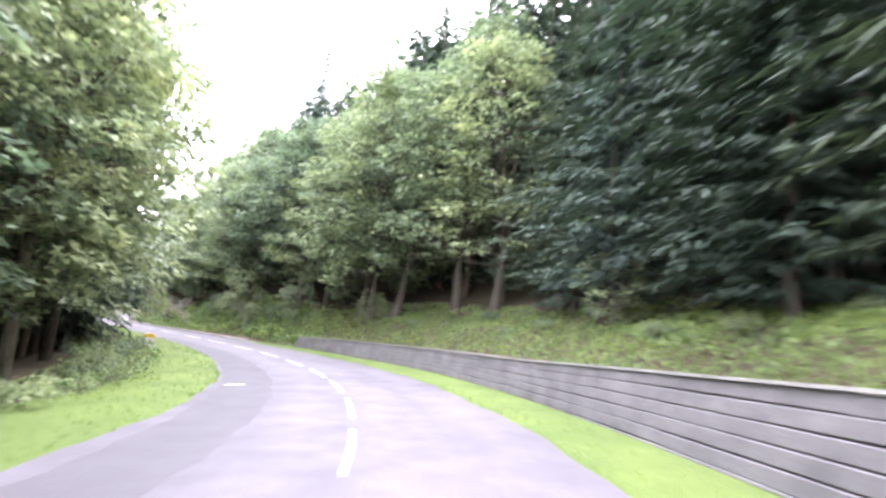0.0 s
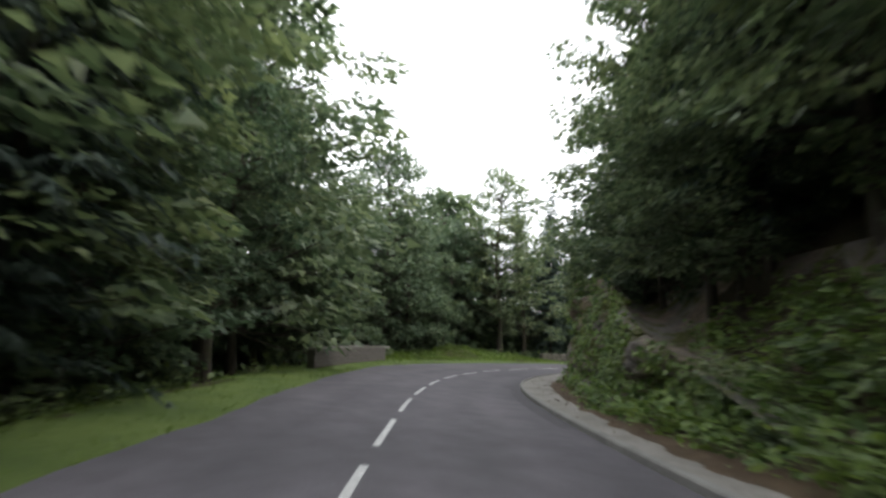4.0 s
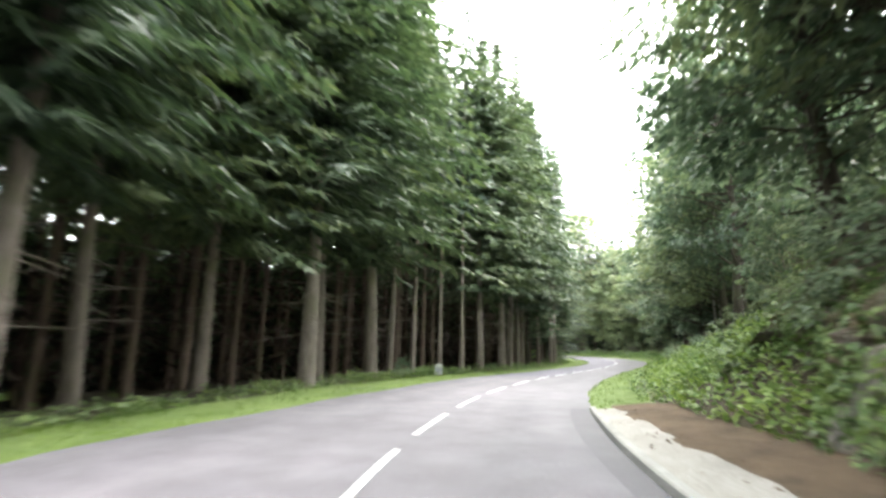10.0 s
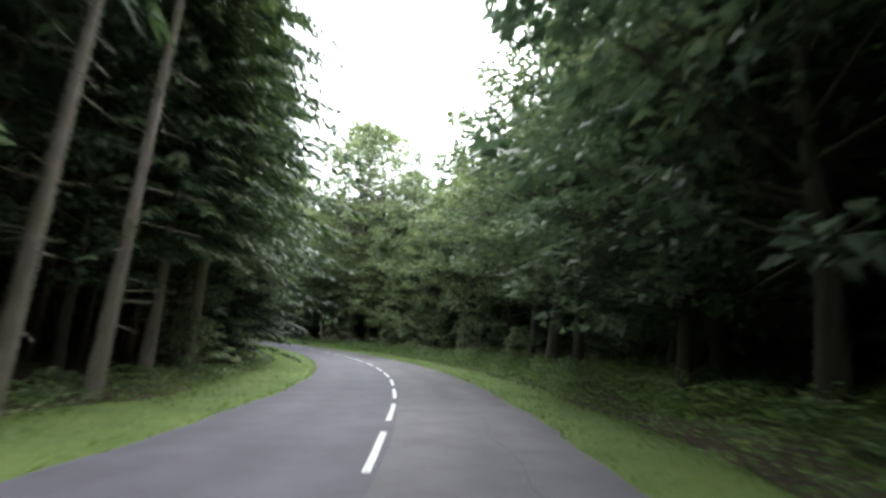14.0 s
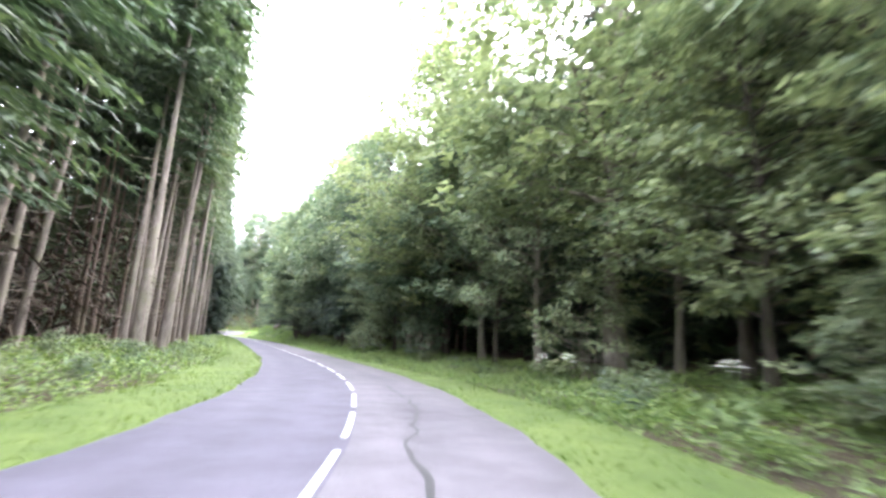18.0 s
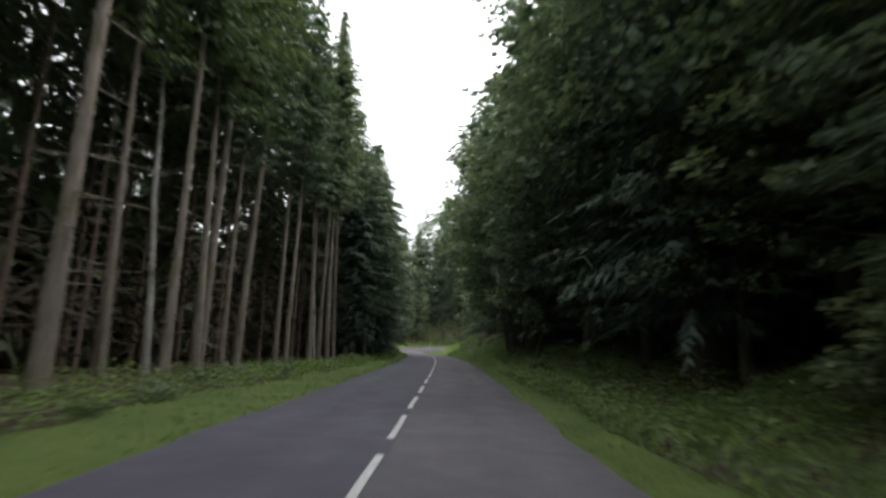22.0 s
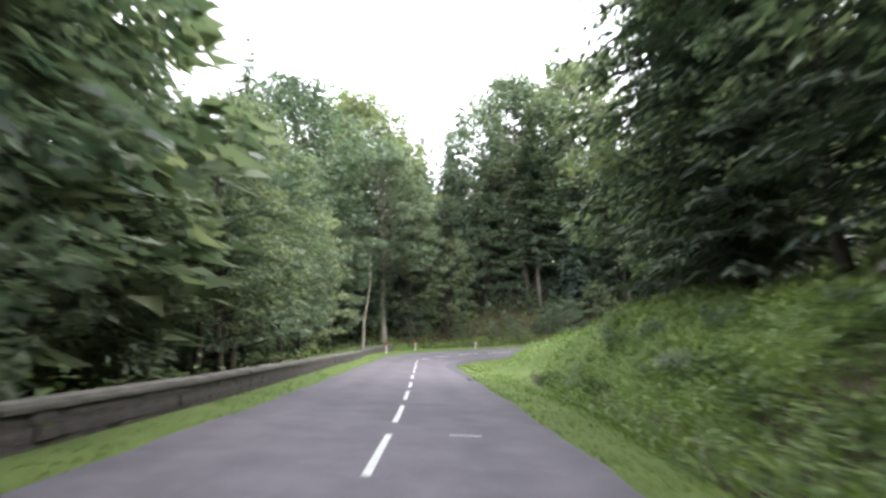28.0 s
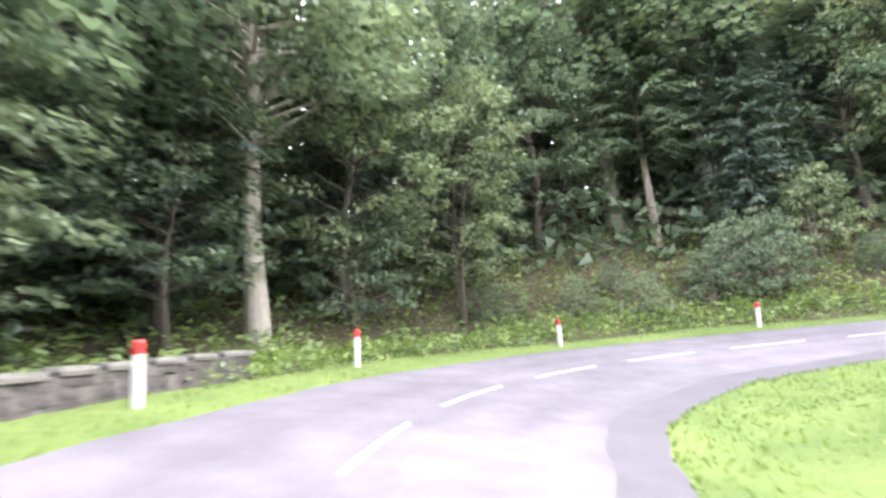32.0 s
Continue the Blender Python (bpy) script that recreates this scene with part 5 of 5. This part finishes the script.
def milestone(s, u, turn, body_mat, cap_mat, label, bars):
    ob = tagged(new("milestone"), label, "milestone")
    prof = [(-0.24, -0.2), (0.24, -0.2), (0.235, 0.52)] + [(0.235 * math.cos(a), 0.52 + 0.2 * math.sin(a)) for a in [0.5, 1.0, 1.57, 2.14, 2.64]] + [(-0.235, 0.52)]
    low = [p for p in prof if p[1] < 0.53]
    high = [p for p in prof if p[1] > 0.51]

    def slab(pts, deep):
        bm = bmesh.new()
        a = [bm.verts.new((x, -deep, z)) for x, z in pts]
        b = [bm.verts.new((x, deep, z)) for x, z in pts]
        bm.faces.new(a)
        bm.faces.new(list(reversed(b)))
        for k in range(len(pts)):
            bm.faces.new((a[(k + 1) % len(pts)], a[k], b[k], b[(k + 1) % len(pts)]))
        bmesh.ops.recalc_face_normals(bm, faces=bm.faces[:])
        return bm
    part("body", slab(low, 0.16), M[body_mat], ob)
    part("top", slab([(0.235, 0.52)] + [p for p in high if p[1] > 0.53] + [(-0.235, 0.52)], 0.165), M[cap_mat], ob, "rounded painted top" if bars else "")
    if bars:
        for k, (w, z) in enumerate(((0.06, 0.38), (0.16, 0.26))):
            bm = bmesh.new()
            bmesh.ops.create_cube(bm, size=1.0)
            bmesh.ops.scale(bm, verts=bm.verts[:], vec=(w, 0.008, 0.06))
            bmesh.ops.translate(bm, verts=bm.verts[:], vec=(0, -0.162, z))
            part("lettering", bm, M["tar"], ob, "dark illegible marking")
    x, y, h = spot(s, u)
    ob.matrix_basis = Matrix.Translation((x, y, float(land_z(s, u)))) @ Euler((0, radians(2), h + radians(turn))).to_matrix().to_4x4()


milestone(32.0, -5.5, 12, "post_white", "yellow", "white painted milestone with a yellow top in the grass", True)
milestone(149.0, -6.7, 25, "grey_paint", "post_white", "grey painted milestone with a pale top before a spruce", False)


# ---- ground cover: leaves and blades too many to count ----
def spots(s, u):
    i = np.clip((s - S0) / STEP, 0, len(RX) - 1.001)
    j = i.astype(int)
    f = i - j
    x, y, h = (a[j] * (1 - f) + a[j + 1] * f for a in (RX, RY, RH))
    return x + np.cos(h) * u, y + np.sin(h) * u


def cover(name, label, category, side, s0, s1, u0, u1, density, size, high, mat, seed, upright=0.3, clump=0.5, thin=0.5, corners=4):
    """Leaves strewn over the ground between offsets, in clumps."""
    rng = np.random.default_rng(seed)
    lo, hi = (u0, u1) if callable(u0) else (lambda s: u0, lambda s: u1)
    n = int((s1 - s0) * abs(hi((s0 + s1) / 2) - lo((s0 + s1) / 2)) * density)
    s = rng.uniform(s0, s1, n)
    a = np.array([lo(v) for v in np.linspace(s0, s1, 60)])
    b = np.array([hi(v) for v in np.linspace(s0, s1, 60)])
    g = np.linspace(s0, s1, 60)
    u = side * (np.interp(s, g, a) + rng.uniform(0, 1, n) * (np.interp(s, g, b) - np.interp(s, g, a)))
    lump = 0.5 + 0.5 * np.sin(s * 1.9 + 2 * np.sin(u * 1.3)) * np.sin(u * 2.3 + 1.7 * np.sin(s * 0.8))
    keep = rng.uniform(0, 1, n) < (1 - clump) + clump * lump
    s, u, lump = s[keep], u[keep], lump[keep]
    x, y = spots(s, u)
    z = land_z(s, u) + rough_z(x, y, u) - 0.03
    n = len(s)
    z = z + rng.uniform(0, 1, n) ** 1.3 * high * (0.35 + 0.65 * lump)
    d = rng.normal(0, 1, (n, 3))
    d[:, 2] = np.abs(d[:, 2]) * upright + upright * 0.8
    v, f = leaves(np.stack([x, y, z], 1), d, size, size * thin, rng, 0.2, corners)
    ob = link_mesh(name, leaf_mesh(name, v, f), M[mat])
    return tagged(ob, label, category, kind="stuff")


WEEDS = "tangled nettles, ferns and brambles below the trees"


def past(side, add):
    return lambda s: verge_width(s, side) + add


for k, (side, s0, s1, a, b, high) in enumerate([
        (L, -12, 66, 0.0, 3.2, 0.55), (L, 124, 205, -0.1, 2.2, 0.5), (L, 205, 248, -0.1, 5.2, 0.7), (L, 248, 330, -0.1, 3.2, 0.65), (L, 330, 356, 0.0, 2.4, 0.6),
        (R, 134, 165, 0.0, 2.2, 0.6), (R, 165, 236, 0.0, 8.5, 0.9), (R, 280, 335, 0.0, 5.5, 0.75), (R, 335, 362, 0.2, 6.0, 0.8),
        (L, 404, 450, -0.4, 4.0, 0.7)]):
    cover("undergrowth", WEEDS, "undergrowth", side, s0, s1, past(side, a), past(side, b), 95, 0.175, high, "herb" if s0 > 160 else "weed", 300 + k, 0.3, 0.6)
cover("meadow_grass", "tall ungrazed grass of the broad verge", "grass", R, 230, 285, past(R, 0.0), lambda s: 13.5, 75, 0.34, 0.42, "herb", 340, 1.0, 0.35, 0.16, 3)
cover("bank_grass", "long green grass on the bank above the beams", "grass", R, -12, 38, lambda s: 6.3, lambda s: 12.5, 170, 0.25, 0.35, "herb", 330, 0.8, 0.3, 0.25)
cover("bank_plants", "leafy plants and brambles covering the steep bank", "undergrowth", R, 37, 68, lambda s: 5.3, lambda s: 9.0, 150, 0.28, 1.0, "herb", 331, 0.3, 0.4)
cover("bank_plants", "bright herbs and brambles covering the steep bank", "undergrowth", R, 121, 166, lambda s: 5.4 + max(0, (132 - s) * 0.18), lambda s: 12.0, 110, 0.22, 0.75, "herb", 335, 0.4, 0.3)
cover("bank_grass", "tall seeding grass and herbs on the bank", "grass", R, 328, 370, past(R, 0.0), lambda s: 12.5, 95, 0.34, 0.5, "herb", 336, 0.9, 0.35, 0.22, 3)


def grass_bank():
    """The grassy slope inside the hairpin: turf and its blades."""
    def inside(x, y):
        s, u = nearest(x, y)
        return s, u, (u > 4.6) & (u < 24) & (s > 356) & (s < 432)
    x0, y0 = spot(388, 13)[:2]
    n, step = 96, 0.7
    gx, gy = np.meshgrid(x0 + (np.arange(n) - n / 2) * step, y0 + (np.arange(n) - n / 2) * step)
    s, u, ok = inside(gx.ravel(), gy.ravel())
    z = land_z(s, u) + rough_z(gx.ravel(), gy.ravel(), u) + 0.02 + 0.13 * np.clip((u - 5.4) / 3.0, 0, 1)
    keep = ok.reshape(n, n)
    faces = [(j * n + i, j * n + i + 1, (j + 1) * n + i + 1, (j + 1) * n + i) for j in range(n - 1) for i in range(n - 1) if keep[j:j + 2, i:i + 2].all()]
    ob = link_mesh("grass_bank", mesh_of("grass_bank", np.stack([gx.ravel(), gy.ravel(), z], 1), faces), M["verge"], smooth=True)
    tagged(ob, "bright mown grass bank on the inside of the hairpin", "grass verge", kind="structure")
    rng = np.random.default_rng(339)
    for name, count, size, thin, mat, label, least in (("bank_blades", 130000, 0.2, 0.2, "grass", "short bright grass blades of the bank", 4.6), ("bank_herbs", 60000, 0.34, 0.3, "herb", "taller herbs and seeding grass on the bank", 8.2)):
        x, y = x0 + rng.uniform(-33, 33, count), y0 + rng.uniform(-33, 33, count)
        s, u, ok = inside(x, y)
        ok &= (u > least + 1.5 * np.sin(s * 0.4) * (least > 5)) & (s < (432 if least < 5 else 392))
        x, y, s, u = x[ok], y[ok], s[ok], u[ok]
        z = land_z(s, u) + rough_z(x, y, u) + 0.12 * np.clip((u - 5.4) / 3.0, 0, 1) + rng.uniform(0, 0.05 if least < 5 else 0.4, len(x))
        d = rng.normal(0, 1, (len(x), 3))
        d[:, 2] = np.abs(d[:, 2]) + 0.7
        v, f = leaves(np.stack([x, y, z], 1), d, size, size * thin, rng, 0.2, 3)
        tagged(link_mesh(name, leaf_mesh(name, v, f), M[mat]), label, "grass", kind="stuff")


grass_bank()
cover("slope_plants", "ferns and low shrubs on the slope behind the posts", "undergrowth", L, 398, 456, lambda s: 5.6, lambda s: 20.0, 48, 0.36, 0.9, "herb", 337, 0.3, 0.5)
cover("mound_grass", "grassy mound at the edge of the valley", "grass", L, 84, 104, lambda s: 6.6, lambda s: 13.0, 150, 0.24, 0.3, "grass", 332, 0.7, 0.3, 0.3)
cover("hillside_brush", "low brush on the slope below the parapet", "undergrowth", L, 62, 128, past(L, 1.0), past(L, 16.0), 6, 0.5, 1.6, "weed", 333, 0.3, 0.5)
cover("hillside_brush", "low brush on the slope below the parapet", "undergrowth", L, 352, 404, past(L, 0.6), past(L, 14.0), 14, 0.28, 1.4, "weed", 334, 0.3, 0.5)
for k, (side, s0, s1) in enumerate([(L, -8, 70), (L, 70, 130), (L, 130, 240), (L, 240, 355), (L, 355, 450), (R, -8, 44), (R, 133, 240), (R, 240, 340), (R, 340, 440)]):
    edge_in = (lambda s: half_left(s) - 0.02) if side < 0 else (lambda s: half_right(s) - 0.02)
    edge_out = (lambda s: verge_width(s, -1) + 0.2) if side < 0 else (lambda s: verge_width(s, 1) + 0.2)
    cover("verge_blades", "short green grass blades of the verge", "grass", side, s0, s1, edge_in, edge_out, 60, 0.17, 0.08, "grass", 360 + k, 1.0, 0.2, 0.2, 3)


# ---- the wood further back, where single trees melt together ----
def far_wood(side, s0, s1, u0, u1, high, low, count, mat, seed, size=0.95, wide=0.8):
    rng = np.random.default_rng(seed)
    s, u = rng.uniform(s0, s1, count), side * rng.uniform(u0, u1, count)
    x, y = spots(s, u)
    st, ut = nearest(x, y)
    ok = np.abs(ut) > min(u0 - 2, 16)
    s, u, x, y, st, ut = (q[ok] for q in (s, u, x, y, st, ut))
    n = len(s)
    crown = 0.62 + 0.38 * np.sin(x * 0.9 + 1.3 * np.sin(y * 0.7)) * np.sin(y * 0.85 + np.sin(x * 0.5))
    z = land_z(st, ut) + low + rng.uniform(0, 1, n) ** 0.8 * (high - low) * crown
    d = rng.normal(0, 1, (n, 3))
    d[:, 2] = rng.normal(-0.1, 0.4, n)
    v, f = leaves(np.stack([x, y, z], 1), d, size, size * wide, rng, 0.3, 3)
    ob = link_mesh("far_wood", leaf_mesh("far_wood", v, f), M[mat])
    return tagged(ob, "dense green wood closing the view behind the first trees", "wood", kind="stuff")


far_wood(L, -20, 66, 20, 29, 15, 0, 8000, "leaf", 401, 1.2)
# dark backing: the gloom inside the wood is put into its needle colour
far_wood(L, 30, 66, 20, 30, 24, 0, 9000, "needle_shaded", 411, 1.3)
far_wood(R, -20, 66, 19, 30, 30, 0, 16000, "needle", 402, 1.4)
far_wood(L, 55, 128, 30, 44, 12, 0, 9000, "leaf", 403, 1.2)
far_wood(L, 60, 128, 15, 28, 7, 0, 11000, "leaf", 413, 0.9)
far_wood(R, 60, 128, 20, 28, 14, 0, 6000, "leaf", 404)
far_wood(L, 118, 330, 19, 29, 13, 0, 17000, "needle", 405, 1.7)
far_wood(R, 166, 262, 19, 29, 24, 0, 14000, "leaf", 406, 1.6)
far_wood(R, 250, 345, 17, 27, 24, 0, 14000, "needle", 436, 1.6)
far_wood(L, 325, 405, 23, 36, 15, 0, 9000, "leaf", 407)
far_wood(L, 356, 408, 12, 23, 6, 0, 13000, "leaf", 417, 0.32)
far_wood(L, 392, 470, 40, 62, 30, 0, 12000, "needle", 408, 1.9)
# pale leaves in this wood and in seed 428 carry the slope's haze as colour
far_wood(L, 400, 462, 14, 30, 6, 0, 9000, "leaf_pale", 418, 0.9)
far_wood(L, 394, 460, 22, 30, 13, 0, 9000, "needle", 438, 1.3)
far_wood(L, 394, 460, 24, 42, 25, 0, 12000, "leaf_pale", 428, 1.6)
far_wood(L, 120, 330, 12, 21, 11, 0, 26000, "twig", 425, 1.1, 0.16)
far_wood(R, 170, 345, 15, 20, 6, 0, 11000, "leaf", 426, 0.8)
far_wood(R, -10, 66, 15, 20, 5, 0, 4000, "leaf", 427, 0.6)
far_wood(R, 345, 372, 20, 30, 15, 0, 4000, "leaf", 409)
far_wood(L, 258, 330, 15, 22, 14, 0, 7000, "needle", 460, 1.3)
# two more backings whose dark needle colour stands for shade between the trunks
far_wood(L, 196, 332, 23, 33, 23, 0, 22000, "needle_shaded", 414, 1.4)
far_wood(L, 116, 182, 25, 33, 18, 0, 12000, "needle_shaded", 412, 1.4)
far_wood(L, 102, 132, 14, 27, 12, 0, 7000, "needle", 410, 1.1)
# the wood goes on up and down the slopes
far_wood(L, -40, 130, 30, 78, 11, 2, 9000, "leaf", 451, 3.0)
far_wood(L, 130, 400, 29, 78, 12, 2, 11000, "needle", 452, 3.0)
far_wood(R, -40, 130, 29, 78, 12, 2, 8000, "leaf", 453, 3.0)
far_wood(R, 166, 345, 29, 78, 13, 2, 9000, "needle", 454, 3.0)


# ---- wooded hills all round, beyond the valley ----
def hills():
    n, m = 220, 9
    verts, faces = [], []
    for i in range(n):
        a = 2 * math.pi * i / n
        crest = 46 + 16 * math.sin(2 * a + 0.6) + 9 * math.sin(5 * a) + 2.2 * math.sin(23 * a) * math.sin(31 * a + 1)
        for j in range(m):
            f = j / (m - 1)
            r = 265 + 190 * f + 8 * math.sin(7 * a + 3 * f)
            z = -16 + (crest + 16) * math.sin(1.5708 * f) + 2.2 * noise.noise(Vector((a * 40, f * 9, 2)))
            verts.append((math.cos(a) * r, 180 + math.sin(a) * r * 1.15, z))
    for i in range(n):
        for j in range(m - 1):
            a, b = i * m + j, ((i + 1) % n) * m + j
            faces.append((a, b, b + 1, a + 1))
    ob = link_mesh("wooded_hills", mesh_of("wooded_hills", verts, faces), M["far"], smooth=True)
    return tagged(ob, "distant wooded hills behind the valley", "hills", kind="structure")


hills()


# ---- loose things at the foot of the rock ----
def apron_leaves():
    rng = np.random.default_rng(91)
    n = 1700
    s = rng.uniform(46, 133, n)
    u = np.array([half_right(v) for v in s]) + 0.2 + 2.6 * rng.uniform(0, 1, n) ** 0.55
    x, y = spots(s, u)
    z = np.array([deck(p, q) for p, q in zip(s, u)]) + 0.15 + np.clip(u - 5.4, 0, 2) * 0.06
    d = rng.normal(0, 1, (n, 3))
    d[:, 2] = rng.normal(0.05, 0.15, n)
    v, f = leaves(np.stack([x, y, z], 1), d, 0.09, 0.05, rng, 0.1)
    tagged(link_mesh("fallen_leaves", leaf_mesh("fallen_leaves", v, f), M["litter"]), "brown fallen leaves and twigs on the concrete apron", "leaf litter", kind="stuff")


apron_leaves()


def boulder(s, u, size, seed):
    rng = random.Random(seed)
    bm = bmesh.new()
    bmesh.ops.create_icosphere(bm, subdivisions=2, radius=size)
    for v in bm.verts:
        v.co *= 1 + rng.uniform(-0.16, 0.16)
        v.co.z *= 0.7
    ob = link("boulder", bm, M["cap_stone"])
    x, y, h = spot(s, u)
    ob.matrix_basis = Matrix.Translation((x, y, deck(s, u) + 0.15 + size * 0.4)) @ Euler((0, 0, seed)).to_matrix().to_4x4()
    return tagged(ob, "pale loose boulder fallen from the rock", "boulder")


for k, (s, u, size) in enumerate(((117.5, 6.6, 0.24), (114.6, 6.5, 0.15), (101, 6.2, 0.18), (88.5, 5.9, 0.2), (80.5, 5.8, 0.14), (126, 6.3, 0.2))):
    boulder(s, u, size, k)


def outcrop():
    """A weathered rock that breaks out of the bank below the trees."""
    bm = bmesh.new()
    bmesh.ops.create_icosphere(bm, subdivisions=4, radius=1.0)
    for v in bm.verts:
        q = v.co * 1.3
        cells, near = noise.voronoi(q * 1.5)
        v.co *= 1 + 0.3 * noise.noise(near[0] * 2.1) + 0.1 * noise.noise(q * 4.0) - 0.22 * max(0.0, 1 - 6 * (cells[1] - cells[0]))
    ob = link("rock_outcrop", bm, M["rockmoss"])
    x, y, h = spot(355.5, 9.6)
    ob.matrix_basis = Matrix.Translation((x, y, ground_at(x, y) + 0.6)) @ Euler((0.2, 0.1, h)).to_matrix().to_4x4() @ Matrix.Diagonal((0.9, 1.3, 1.1, 1))
    return tagged(ob, "pale weathered rock breaking out of the overgrown bank", "rock")


outcrop()


def umbels(places):
    """White-flowered umbels on tall stems among the ferns."""
    rng = random.Random(21)
    pieces, heads = [], []
    for k in range(5):
        a, lean, tall = 1.26 * k, rng.uniform(0.05, 0.3), rng.uniform(0.9, 1.35)
        tip = (math.cos(a) * lean, math.sin(a) * lean, tall)
        pieces.append(tube([(0, 0, -0.1), (tip[0] * 0.4, tip[1] * 0.4, tall * 0.6), tip], [0.012, 0.009, 0.005], 4))
        for q in range(14):
            b, r = 2.4 * q, 0.045 * math.sqrt(q)
            c = (tip[0] + math.cos(b) * r, tip[1] + math.sin(b) * r, tall + 0.05 - r * r * 0.8)
            pieces.append(tube([tip, c], [0.003, 0.002], 3))
            heads.append(([(c[0] + dx, c[1] + dy, c[2] + dz) for dx, dy, dz in ((0.03, 0, 0), (0, 0.03, 0), (-0.03, 0, 0), (0, -0.03, 0), (0, 0, 0.02))], [(0, 1, 4), (1, 2, 4), (2, 3, 4), (3, 0, 4)]))
    ob = tagged(new("hogweed"), "tall stems with flat white flower heads among the ferns", "wildflower")
    link_mesh("stem", mesh_of("stem", *gather(pieces)), M["weed"], ob)
    link_mesh("flower_head", mesh_of("flower_head", *gather(heads)), M["flower"], ob, "flat white flower clusters")
    for i, (s, u) in enumerate(places):
        x, y, h = spot(s, u)
        m = Matrix.Translation((x, y, ground_at(x, y))) @ Euler((0, 0, 1.7 * i)).to_matrix().to_4x4()
        if i:
            copy_thing(ob, m)
        else:
            ob.matrix_basis = m


umbels(((237.6, 8.1), (231.0, 8.8), (240.2, 8.4)))
